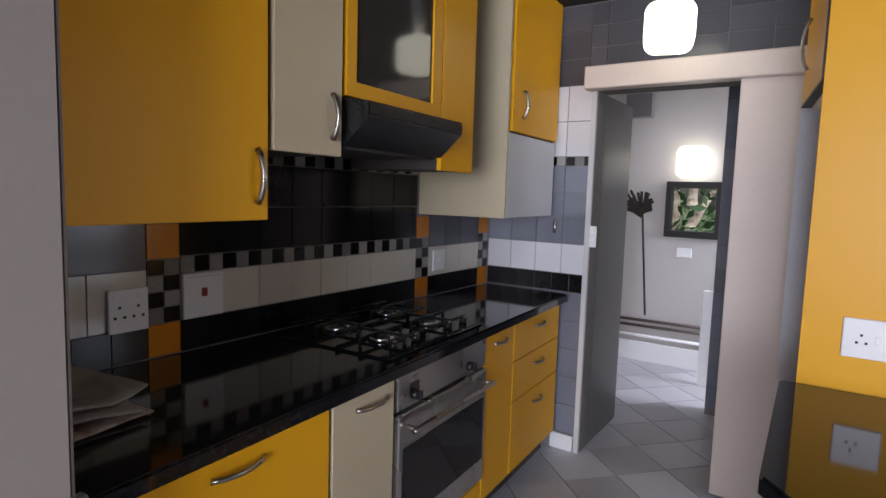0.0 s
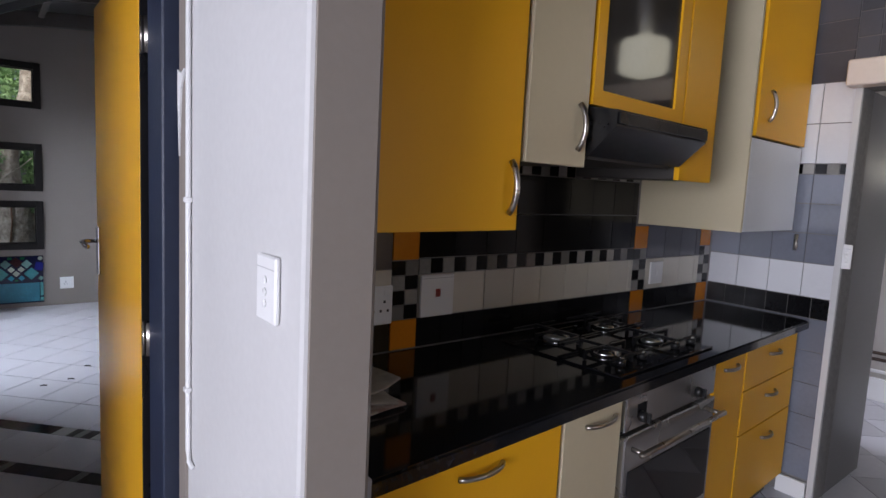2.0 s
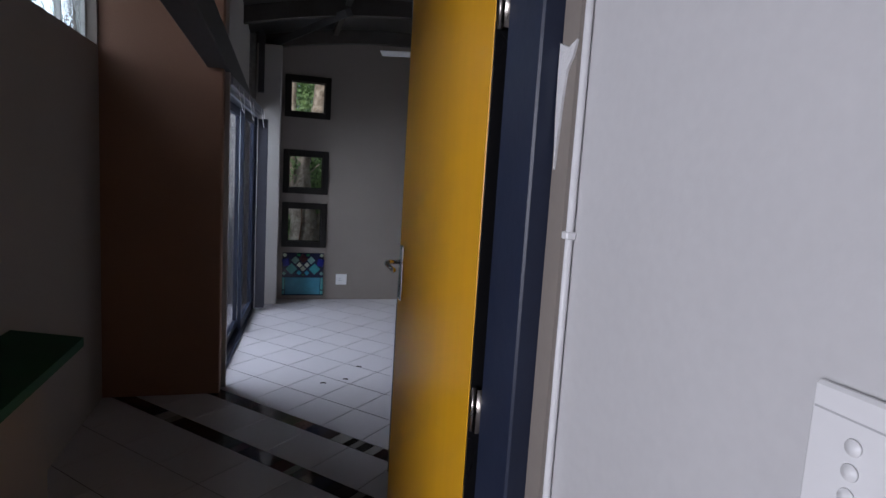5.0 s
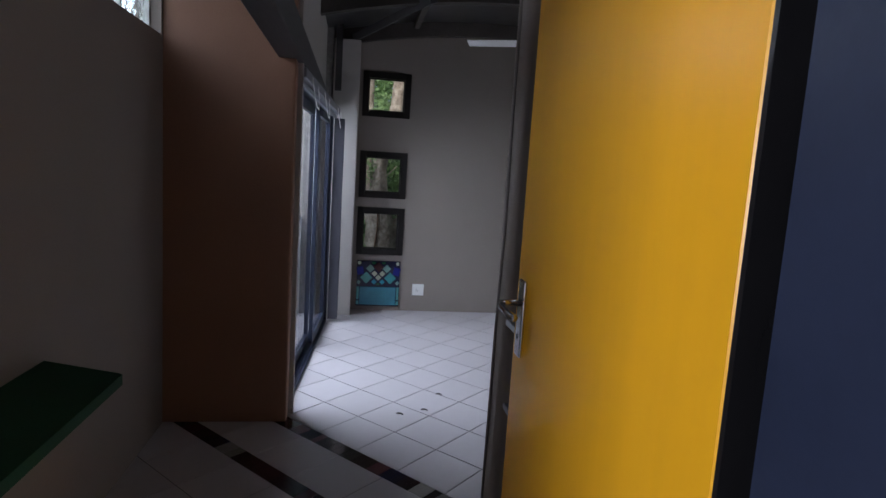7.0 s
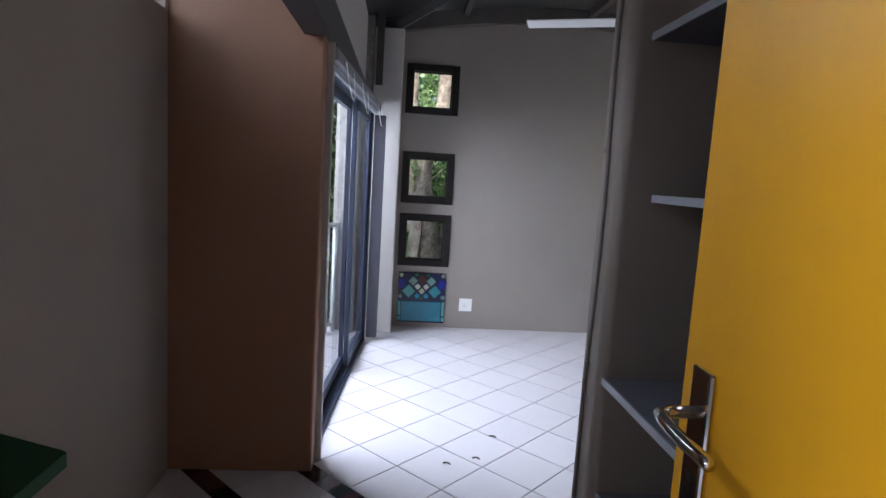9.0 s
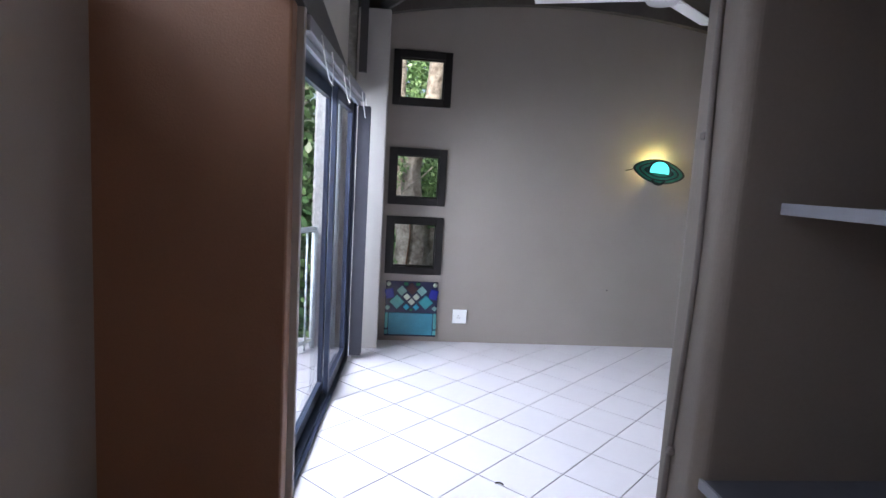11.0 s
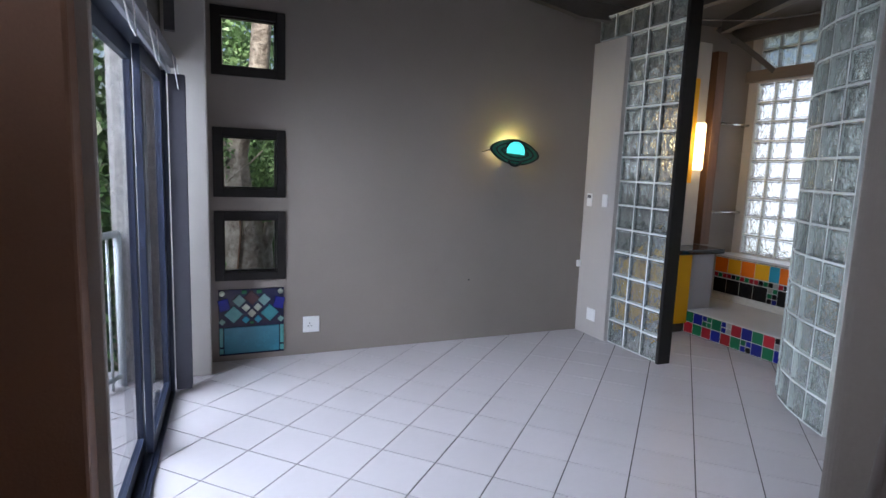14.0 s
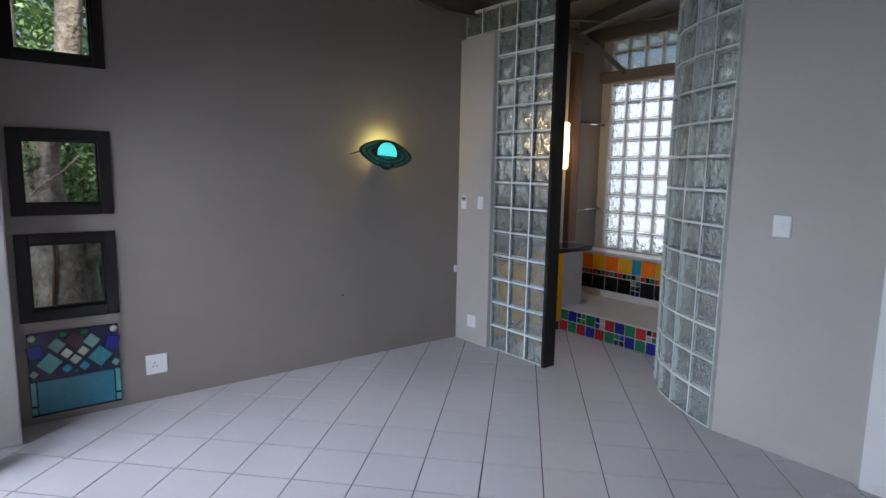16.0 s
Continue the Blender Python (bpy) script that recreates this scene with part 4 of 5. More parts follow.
# ---- planet lamp ----
pl = thing("planet_wall_lamp", (2.20, 7.37, 1.5), "ringed planet shaped stained-glass wall lamp, lit turquoise", "lamp")
_d = bmesh.new()
bmesh.ops.create_uvsphere(_d, u_segments=28, v_segments=16, radius=0.092)
_d.transform(Matrix.Translation((2.205, 7.272, 1.612)) @ Matrix.Diagonal((1.0, 0.5, 0.92, 1)))
bmesh.ops.bisect_plane(_d, geom=_d.verts[:] + _d.edges[:] + _d.faces[:], plane_co=(2.205, 7.272, 1.590), plane_no=(0.07, 0, 1), clear_inner=True)
part("dome", _d, TURQ, pl, "lit turquoise glass dome", True)
part("dome_rim", tube([(2.205 + 0.094 * math.cos(t), 7.262, 1.610 + 0.088 * math.sin(t)) for t in [radians(-12 + 204 * k / 24) for k in range(25)]], 0.009, 8), LEADDK, pl, "dark lead rim round the dome", True)
part("lower_cap", tube([(2.205 + 0.060 * math.cos(t), 7.264, 1.545 + 0.050 * math.sin(t)) for t in [radians(190 + 160 * k / 12) for k in range(13)]], 0.011, 8), LEADDK, pl, "dark lower cap", True)
def ring(a, b, a2, b2, m, name, y, tilt=7.0, sharp=0.16):
    bm = bmesh.new()
    o, i = [], []
    n = 48
    for k in range(n):
        t = k * math.tau / n
        e = 1 + sharp * abs(math.cos(t)) ** 6
        o.append([bm.verts.new((a * e * math.cos(t), yy, b * math.sin(t))) for yy in (0, 0.008)])
        i.append([bm.verts.new((a2 * e * math.cos(t), yy, b2 * math.sin(t))) for yy in (0, 0.008)])
    for k in range(n):
        j = (k + 1) % n
        bm.faces.new((o[k][0], o[j][0], i[j][0], i[k][0]))
        bm.faces.new((o[k][1], o[j][1], i[j][1], i[k][1]))
        bm.faces.new((o[k][0], o[j][0], o[j][1], o[k][1]))
        bm.faces.new((i[k][0], i[j][0], i[j][1], i[k][1]))
    bm.transform(Matrix.Translation((2.205, y, 1.606)) @ Matrix.Rotation(radians(tilt), 4, "Y"))
    part(name, bm, m, pl)
ring(0.205, 0.105, 0.188, 0.094, LEADDK, "outer_rim", 7.268)
ring(0.188, 0.094, 0.160, 0.078, DKGREENGL, "outer_ring", 7.269)
ring(0.160, 0.078, 0.145, 0.068, LEADDK, "middle_rim", 7.268)
ring(0.145, 0.068, 0.118, 0.050, DKGREENGL, "inner_ring", 7.269)
ring(0.118, 0.050, 0.100, 0.038, LEADDK, "inner_rim", 7.268)
ring(0.100, 0.0385, 0.05, 0.01, DKGREENGL, "centre_ring", 7.2692)
part("back_plate", cyl((2.205, 7.379, 1.56), (2.205, 7.30, 1.56), 0.045, 0.045, 20), LEADDK, pl)
part("support_wire", tube([(2.0, 7.272, 1.625), (1.95, 7.378, 1.60)], 0.003, 6), LEADDK, pl)
part("support_wire", tube([(2.40, 7.272, 1.575), (2.44, 7.378, 1.525)], 0.003, 6), LEADDK, pl)
solo("wall_mark", cyl((1.88, 7.3785, 0.52), (1.88, 7.374, 0.52), 0.007, 0.006, 10), HOLE, "small dark plug hole in the taupe wall", "hole")

# ceiling fan: one blade and its hub
fn = thing("ceiling_fan", (1.30, 5.58, 2.46), "white ceiling fan at rest below the foil roof", "fan")
part("downrod", cyl((1.30, 5.58, 2.55), (1.30, 5.58, 3.0), 0.012), PLASTIC, fn)
part("motor", cyl((1.30, 5.58, 2.46), (1.30, 5.58, 2.55), 0.09, 0.08, 24, 0.01), PLASTIC, fn, "", True)
for _i in range(3):
    bm = box(0.08, -0.06, -0.004, 0.70, 0.06, 0.004, 0.003)
    bm.transform(Matrix.Translation((1.30, 5.58, 2.50)) @ Matrix.Rotation(radians(40 + 119 * _i), 4, "Z") @ Matrix.Rotation(radians(9), 4, "X"))
    part("blade", bm, PLASTIC, fn, "white fan blade")

# ---- bathroom ----
wall("wall_bath_north", "y", 7.38, 0.2, 3.24, 5.2, 0, 3.6, [], TAUPE)
wall("wall_bath_east", "x", 4.97, 0.14, 4.75, 7.38, 0, 3.6, [(5.76, 7.28, 0.69, 2.41), (5.76, 7.28, 2.53, 2.92)], PALE, "bathroom wall filled with glass blocks")
wall("wall_bath_south", "y", 4.75, -0.14, 3.18, 5.11, 0, 3.6, [], PALE)
struct("bath_platform", box(4.0, 4.76, 0.0, 4.75, 7.375, 0.215), TWHITE2, "tiled step platform in the bathroom")
struct("bath_surround", box(4.752, 4.76, 0.0, 4.965, 7.375, 0.655), GROUT, "mosaic bath surround")
solo("bath_ledge", box(4.74, 4.78, 0.657, 4.968, 7.37, 0.685, 0.005), TWHITE2, "white tiled ledge below the glass-block window", "ledge")
va = thing("vanity_unit", (3.8, 7.15, 0), "yellow vanity unit with a dark stone top", "vanity")
part("door", box(3.20, 6.975, 0.09, 3.60, 6.993, 0.745, 0.002), YELLOW, va)
part("door", box(3.606, 6.975, 0.09, 3.99, 6.993, 0.745, 0.002), YELLOW, va)
part("body", box(3.18, 6.995, 0.085, 3.995, 7.37, 0.745), CARC, va)
part("plinth", box(3.18, 7.01, 0.0, 3.995, 7.36, 0.084), CARC, va)
part("end_panel", box(4.002, 6.985, 0.2155, 4.28, 7.37, 0.745, 0.002), M("lilac_grey_paint", (0.42, 0.41, 0.44), 0.5), va, "grey end panel on the platform")
part("top", box(3.17, 6.94, 0.747, 4.36, 7.37, 0.79, 0.004), GRANITE, va, "dark stone top")
mc = thing("mirror_cabinet", (3.9, 7.25, 1.3), "tall mirror cabinet with a yellow edge above the vanity", "cabinet")
part("body", box(3.25, 7.18, 1.30, 3.88, 7.377, 2.35), CARC, mc)
part("mirror", box(3.25, 7.174, 1.30, 3.88, 7.1795, 2.35), MIRROR, mc, "mirror front")
part("side", box(3.881, 7.17, 1.40, 4.085, 7.377, 2.36, 0.002), YELLOW, mc, "yellow side panel")
solo("timber_post", box(4.40, 7.28, 0.79, 4.52, 7.377, 2.66, 0.004), WOODBR, "brown timber post behind the vanity", "post")
struct("wall_lamp_pier", box(4.087, 7.22, 0.791, 4.25, 7.377, 2.70, 0.004), PALE, "narrow grey wall pier behind the tube lamp")
sc = thing("vanity_lamp", (4.16, 7.2, 1.5), "tall glowing tube lamp beside the mirror", "lamp")
part("bracket", box(4.102, 7.17, 1.70, 4.16, 7.2195, 1.78, 0.002), CHROME, sc)
_o = part("tube", cyl((4.13, 7.16, 1.52), (4.13, 7.16, 1.96), 0.05, 0.05, 24, 0.01), TUBEGLASS, sc, "glowing opal tube", True)
_o.visible_shadow = False
for _z in (1.99, 1.11):
    tr = thing("towel_rail", (4.75, 7.3, _z), "chrome towel rail on the bathroom wall", "rail", "towel rails")
    part("bar", tube([(4.56, 7.31, _z), (4.94, 7.31, _z)], 0.012, 10), POLISHED, tr, "", True)
    for _x in (4.57, 4.93):
        part("bracket", cyl((_x, 7.379, _z), (_x, 7.30, _z), 0.016, 0.014, 14), POLISHED, tr, "", True)
solo("bath_beam", box(4.90, 4.80, 2.415, 4.968, 7.375, 2.525, 0.004), LINTEL, "brown-grey timber lintel between the glass-block windows", "beam")
solo("roof_brace", tube([(4.42, 7.34, 2.88), (4.66, 7.22, 2.72), (4.93, 7.07, 2.49)], 0.034, 4), RAFTER, "dark diagonal brace under the bathroom roof", "brace")
solo("bath_purlin", box(4.64, 4.80, 2.77, 4.71, 7.37, 2.895, 0.003), RAFTER, "dark timber purlin over the bathroom", "purlin")
for _p, _q in (((4.27, 7.12), (3.40, 5.07)), ((3.45, 7.36), (3.42, 5.0))):
    _d = Vector((_q[0] - _p[0], _q[1] - _p[1])).normalized() * 0.035
    solo("bath_rafter", prism([(_p[0] - _d.y, _p[1] + _d.x), (_p[0] + _d.y, _p[1] - _d.x), (_q[0] + _d.y, _q[1] - _d.x), (_q[0] - _d.y, _q[1] + _d.x)], 2.78, 2.897), RAFTER, "dark timber rafter over the bathroom", "rafter", "bathroom rafters")
solo("hanging_cable", tube([(3.4 + 0.085 * i, 7.18 - 0.083 * i, 2.84 - 0.09 * math.sin(math.pi * i / 14)) for i in range(15)], 0.006, 6), CABLE, "slack cable under the bathroom roof", "cable", "", True)


# ---- glass blocks ----
def block_mesh(w, h, d, mat):
    bm = box(-w / 2, -d / 2, -h / 2, w / 2, d / 2, h / 2)
    fs = [f for f in bm.faces if abs(f.normal.y) > 0.9]
    bmesh.ops.inset_individual(bm, faces=fs, thickness=0.014, depth=0.0)
    bmesh.ops.inset_individual(bm, faces=fs, thickness=0.010, depth=-0.009)
    bmesh.ops.bevel(bm, geom=[e for e in bm.edges if e.is_manifold and e.calc_face_angle(0) > 1.2], offset=0.004, segments=2, affect="EDGES")
    me = bpy.data.meshes.new("glass_block")
    bm.to_mesh(me)
    bm.free()
    me.materials.append(mat)
    return me


BLOCK = {}


def blocks(t, cells, pitch, depth=0.075, mat=GBLOCK):
    """Glass blocks at (x, y, z, heading) under t with mortar bars between them."""
    key = (pitch, depth, mat.name)
    if key not in BLOCK:
        BLOCK[key] = block_mesh(pitch - 0.014, pitch - 0.014, depth, mat)
    bars = []
    for x, y, z, a in cells:
        ob = new("glass_block", BLOCK[key])
        ob.parent = t
        ob.matrix_basis = pose(x - ORIG[t.name].x, y - ORIG[t.name].y, z - ORIG[t.name].z, 0, 0, a)
        ob.visible_shadow = False
        h, e, q = pitch / 2, 0.007, depth / 2 - 0.004
        for lo, hi in (((-h, -q, -h), (h, q, -h + e)), ((-h, -q, h - e), (h, q, h)), ((-h, -q, -h + e), (-h + e, q, h - e)), ((h - e, -q, -h + e), (h, q, h - e))):
            b = box(*lo, *hi)
            b.transform(pose(x, y, z, 0, 0, a))
            bars.append(b)
    part("mortar", merge(*bars), MORTAR, t, "pale mortar joints")


gs = thing("glass_block_screen", (3.09, 6.66, 0), "glass-block screen wall beside the bathroom entrance", "screen")
_c = [(3.092, 6.862 - 0.2 * i, 0.1 + 0.2 * k, 90) for i in range(3) for k in range(14)]
_c += [(3.092, 6.862 + 0.2 * i, 2.7, 90) for i in (1, 2)]
blocks(gs, _c, 0.2)
part("end_post", box(3.03, 6.325, 0.0, 3.15, 6.358, 2.95, 0.002), BLACKFRAME, gs, "black steel end post")
cg = thing("curved_glass_block_wall", (3.3, 5.3, 0), "curved glass-block wall of the shower", "wall")
_c = []
_p = Vector((3.075, 5.03))
for _a in (64, 60, 52, 40, 24, 8, -8, -22):
    d = Vector((math.cos(radians(_a)), math.sin(radians(_a))))
    m = _p + d * 0.1
    _c += [(m.x, m.y, 0.1 + 0.2 * k, _a) for k in range(15)]
    _p = _p + d * 0.2
blocks(cg, _c, 0.2)
bg = thing("glass_block_window", (5.0, 6.35, 0.69), "tall window of wavy glass blocks in the bathroom", "window")
_c = [(5.02, 5.855 + 0.19 * i, 0.69 + 0.0955 + 0.191 * k, 90) for i in range(8) for k in range(9)]
_c += [(5.02, 5.855 + 0.19 * i, 2.63 + 0.191 * k, 90) for i in range(8) for k in range(2)]
blocks(bg, _c, 0.19, 0.075, GBLOCKWIN)
hg = thing("high_glass_block_window", (-1.26, 4.0, 2.14), "high strip of wavy obscure glass panes in the dark wall", "window")
for _i in range(6):
    _o = part("obscure_pane", box(-1.262, 4.535 - 0.378 * (_i + 1), 2.115, -1.252, 4.525 - 0.378 * _i, 2.545, 0.003), GBLOCK, hg, "wavy obscure glass pane")
    _o.visible_shadow = False
part("pane_frame", merge(box(-1.28, 2.27, 2.10, -1.235, 4.54, 2.112), box(-1.28, 2.27, 2.548, -1.235, 4.54, 2.56), *[box(-1.28, 4.528 - 0.378 * _i - 0.004, 2.112, -1.235, 4.528 - 0.378 * _i + 0.010, 2.548) for _i in range(7)]), MORTAR, hg)

# ---- mosaic pieces in the bathroom ----
random.seed(11)
_ri = part("step_riser", box(3.988, 5.3, 0.003, 3.9985, 7.0, 0.212), GROUTWHITE, None)
tagged(_ri, "colourful mosaic riser of the bathroom step", "", "", "structure")
def xtile(parent, x, y0, y1, z0, z1, mat, d=0.006, name="tile"):
    part(name, box(x - d, y0 + 0.0035, z0 + 0.0035, x, y1 - 0.0035, z1 - 0.0035, 0.001), mat, parent)
RISER = ("GB4G4RBGR4BGRB4G", "RGRBRG4BGBR4GBRG")
for _i in range(16):
    y1 = 6.995 - 0.103 * _i
    for _j in range(2):
        z0 = 0.006 + 0.103 * (1 - _j)
        if RISER[_j][_i] == "4":
            for a in range(2):
                for b in range(2):
                    xtile(_ri, 3.988, y1 - 0.0515 * (a + 1), y1 - 0.0515 * a, z0 + 0.0515 * b, z0 + 0.0515 * (b + 1), TCOL["KSRGBK"[random.randrange(6)]])
        else:
            xtile(_ri, 3.988, y1 - 0.103, y1, z0, z0 + 0.103, TCOL[RISER[_j][_i]])
_sr = tagged(part("bath_front", box(4.740, 4.80, 0.217, 4.7515, 7.37, 0.652), GROUTWHITE, None), "bath front in orange, red and black tiles", "", "", "structure")
_seq = "OYOYCOYOCOYOYCO"
y1 = 7.36
for _i in range(15):
    w = 0.105 if _seq[_i] == "C" else 0.155
    xtile(_sr, 4.740, y1 - w, y1, 0.495, 0.65, TCOL[_seq[_i]])
    if _seq[_i] == "C":
        for a in range(2):
            for b in range(4):
                xtile(_sr, 4.740, y1 - 0.0525 * (a + 1), y1 - 0.0525 * a, 0.285 + 0.052 * b, 0.337 + 0.052 * b, TCOL["KGSKBKGS"[a * 4 + b]])
    else:
        for a in range(3):
            xtile(_sr, 4.740, y1 - 0.0517 * (a + 1), y1 - 0.0517 * a, 0.44, 0.492, TCOL["RGRRKG"[(a + 3 * (_i % 2)) % 6]])
        xtile(_sr, 4.740, y1 - w, y1, 0.285, 0.437, TBLACK)
    y1 -= w


# ---- kitchen wall tiles ----
def tiles_y(parent, a0, a1, z0, z1, pw, ph, mats, y=1.71, d=0.008, off=0.0):
    i, a = 0, a0
    while a < a1 - 0.01:
        b = min(a + pw - (off if i == 0 else 0), a1)
        z, j = z0, 0
        while z < z1 - 0.01:
            w = min(z + ph, z1)
            part("tile", box(a + 0.0022, y - d, z + 0.0022, b - 0.0022, y - 0.0005, w - 0.0022), mats[(i + j) % len(mats)], parent)
            z, j = w, j + 1
        a, i = b, i + 1


def tiles_x(parent, y0, y1, z0, z1, pw, ph, mats, x=3.05, d=0.008):
    i, a = 0, y0
    while a < y1 - 0.01:
        b = min(a + pw, y1)
        z, j = z0, 0
        while z < z1 - 0.01:
            w = min(z + ph, z1)
            part("tile", box(x - d, a + 0.0022, z + 0.0022, x - 0.0005, b - 0.0022, w - 0.0022), mats[(i + j) % len(mats)], parent)
            z, j = w, j + 1
        a, i = b, i + 1


KB = bpy.data.objects["wall_kitchen_back"]
for _a in (0.94, 2.31, 2.925):
    tiles_y(KB, _a, _a + 0.108, 0.902, 1.005, 0.108, 0.105, [TORANGE])
    tiles_y(KB, _a, _a + 0.108, 1.005, 1.207, 0.054, 0.0505, [TMID, TBLACK])
    tiles_y(KB, _a, _a + 0.108, 1.207, 1.318, 0.108, 0.111, [TORANGE])
tiles_y(KB, 0.40, 0.94, 0.902, 1.005, 0.108, 0.105, [TBLACK], off=0.0)
tiles_y(KB, 0.424, 0.94, 1.005, 1.180, 0.172, 0.175, [TWHITE])
tiles_y(KB, 0.40, 0.94, 1.180, 1.365, 0.27, 0.185, [TGREY])
tiles_y(KB, 1.048, 2.31, 0.902, 1.005, 0.105, 0.105, [TBLACK])
tiles_y(KB, 1.048, 2.31, 1.005, 1.157, 0.1535, 0.155, [TWHITE])
tiles_y(KB, 1.048, 2.31, 1.157, 1.212, 0.0526, 0.06, [TMID, TBLACK])
tiles_y(KB, 1.048, 2.31, 1.212, 1.52, 0.1535, 0.154, [TBLACK])
tiles_y(KB, 1.048, 2.31, 1.52, 1.575, 0.0526, 0.06, [TBLACK, TMID])
tiles_y(KB, 2.418, 2.925, 0.902, 1.005, 0.105, 0.105, [TBLACK])
tiles_y(KB, 2.418, 2.925, 1.005, 1.157, 0.1535, 0.155, [TWHITE])
tiles_y(KB, 2.418, 2.925, 1.157, 1.365, 0.1535, 0.21, [TGREY])
KD = bpy.data.objects["wall_kitchen_door"]
tiles_x(KD, 1.075, 1.70, 0.10, 0.905, 0.21, 0.161, [TGREY2])
tiles_x(KD, 1.075, 1.70, 0.905, 1.008, 0.105, 0.105, [TBLACK])
tiles_x(KD, 1.075, 1.70, 1.008, 1.175, 0.157, 0.17, [TWHITE2])
tiles_x(KD, 1.075, 1.70, 1.175, 1.605, 0.157, 0.144, [TGREY2])
tiles_x(KD, 1.075, 1.70, 1.605, 1.655, 0.0525, 0.055, [TBLACK, TMID])
tiles_x(KD, 1.075, 1.70, 1.655, 2.035, 0.157, 0.19, [TWHITE2])
tiles_x(KD, 1.12, 1.70, 2.035, 2.455, 0.19, 0.14, [TGREY])
tiles_x(KD, -0.3, 1.12, 2.112, 2.455, 0.19, 0.1145, [TGREY])
KE = bpy.data.objects["wall_tiled_end"]
tiles_x(KE, 0.14, 0.598, 0.05, 2.25, 0.153, 0.157, [TGREY2], x=4.15)
solo("kitchen_skirting", box(3.025, 1.105, 0.0, 3.0415, 1.24, 0.09, 0.003), PLASTIC, "white skirting by the doorway", "skirting")
solo("gas_tap", tube([(3.02, 1.27, 1.31), (3.02, 1.27, 1.25), (3.03, 1.275, 1.235)], 0.009, 8), CHROME, "small chrome tap on the grey tiles", "tap", "", True)

# newspaper on the worktop
np_ = thing("newspaper_pile", (0.60, 1.42, 0.90), "folded newspapers lying on the worktop", "newspaper")
random.seed(3)
PRINT = M("colour_print_paper", (0.36, 0.07, 0.05), 0.7, var=0.6, scale=22, col2=(0.55, 0.50, 0.44))
for _i, (w, d, z, rot, m) in enumerate(((0.15, 0.14, 0.0, 6, PRINT), (0.14, 0.13, 0.016, -7, NEWSP), (0.145, 0.12, 0.032, 14, NEWSP))):
    bm = box(-w, -d, 0, w, d, 0.007, 0.003)
    bmesh.ops.subdivide_edges(bm, edges=bm.edges[:], cuts=5, use_grid_fill=True)
    for v in bm.verts:
        r = max(0.0, v.co.y / d)
        v.co.z += (0.005 + 0.008 * _i) * (1 + math.sin(v.co.x * 26 + 2.1 * _i + v.co.y * 9)) * 0.5 + 0.013 * _i * r * r * (0.4 + 0.6 * math.cos(v.co.x * 9))
    bm.transform(pose(0.555 + 0.008 * _i, 1.40 + 0.01 * _i, 0.9015 + z, 0, 0, rot))
    part("folded_paper", bm, m, np_, "", True)

# ---- outside: balcony, garden ----
struct("ground", box(-300, -300, -3.2, 300, 300, -3.0), SOIL, "shaded garden ground")
struct("balcony_slab", box(-1.6, 4.55, -0.35, -0.57, 7.30, -0.03), ROUGHCAST, "tiled balcony floor")
struct("wall_outside_pillar", box(-0.73, 7.14, -3.0, -0.43, 7.60, 3.2), ROUGHCAST, "roughcast outside pillar")
struct("house_base", box(-0.57, 3.0, -3.0, 5.1, 7.58, -0.1), ROUGHCAST)
# Added out of view to keep the sun off the pillar and balcony.
struct("balcony_roof", box(-1.75, 4.4, 2.80, -0.585, 7.6, 2.90), BEAM, "unseen balcony roof added to shade the pillar")
rl = thing("balcony_railing", (-0.97, 6.55, -0.03), "white-painted steel balcony railing", "railing")
_a, _b = Vector((-0.70, 7.10, 0)), Vector((-1.45, 5.70, 0))
part("top_rail", tube([_a + Vector((0, 0, 0.98)), _b + Vector((0, 0, 0.98))], 0.022, 10), RAILP, rl, "", True)
part("bottom_rail", tube([_a + Vector((0, 0, 0.07)), _b + Vector((0, 0, 0.07))], 0.016, 8), RAILP, rl, "", True)
for _i in range(17):
    p = _a.lerp(_b, (_i + 0.0) / 16)
    r = 0.022 if _i in (0, 16) else 0.009
    part("post" if r > 0.02 else "baluster", cyl(p + Vector((0, 0, -0.03)), p + Vector((0, 0, 0.98)), r, r, 10), RAILP, rl, "", True)


def trunk(bm, pts, radii, seg=14):
    prev = None
    for p, r in zip(pts, radii):
        ring = [bm.verts.new(Vector(p) + Vector((r * math.cos(k * math.tau / seg) * (1 + 0.13 * math.sin(3 * k + p[2] * 2)), r * math.sin(k * math.tau / seg) * (1 + 0.13 * math.cos(2 * k + p[2] * 3)), 0))) for k in range(seg)]
        if prev:
            for k in range(seg):
                bm.faces.new((prev[k], prev[(k + 1) % seg], ring[(k + 1) % seg], ring[k]))
        prev = ring


def leaves(n, centre, radii, size, shell=0.0, seed=1):
    random.seed(seed)
    verts, faces = [], []
    for _ in range(n):
        d = Vector((random.gauss(0, 1), random.gauss(0, 1), random.gauss(0, 1))).normalized()
        q = d * (shell + (1 - shell) * random.random() ** 0.5)
        p = Vector((centre[0] + q.x * radii[0], centre[1] + q.y * radii[1], centre[2] + q.z * radii[2]))
        a = Vector((random.gauss(0, 1), random.gauss(0, 1), random.gauss(-0.3, 0.8))).normalized()
        b = a.cross(Vector((random.gauss(0, 1), random.gauss(0, 1), random.gauss(0, 1)))).normalized()
        s = size * random.uniform(0.6, 1.3)
        i = len(verts)
        verts += [p - a * s, p - b * s * 0.5 - a * 0.2 * s, p + a * s, p + b * s * 0.5 - a * 0.2 * s]
        faces.append((i, i + 1, i + 2, i + 3))
    return verts, faces


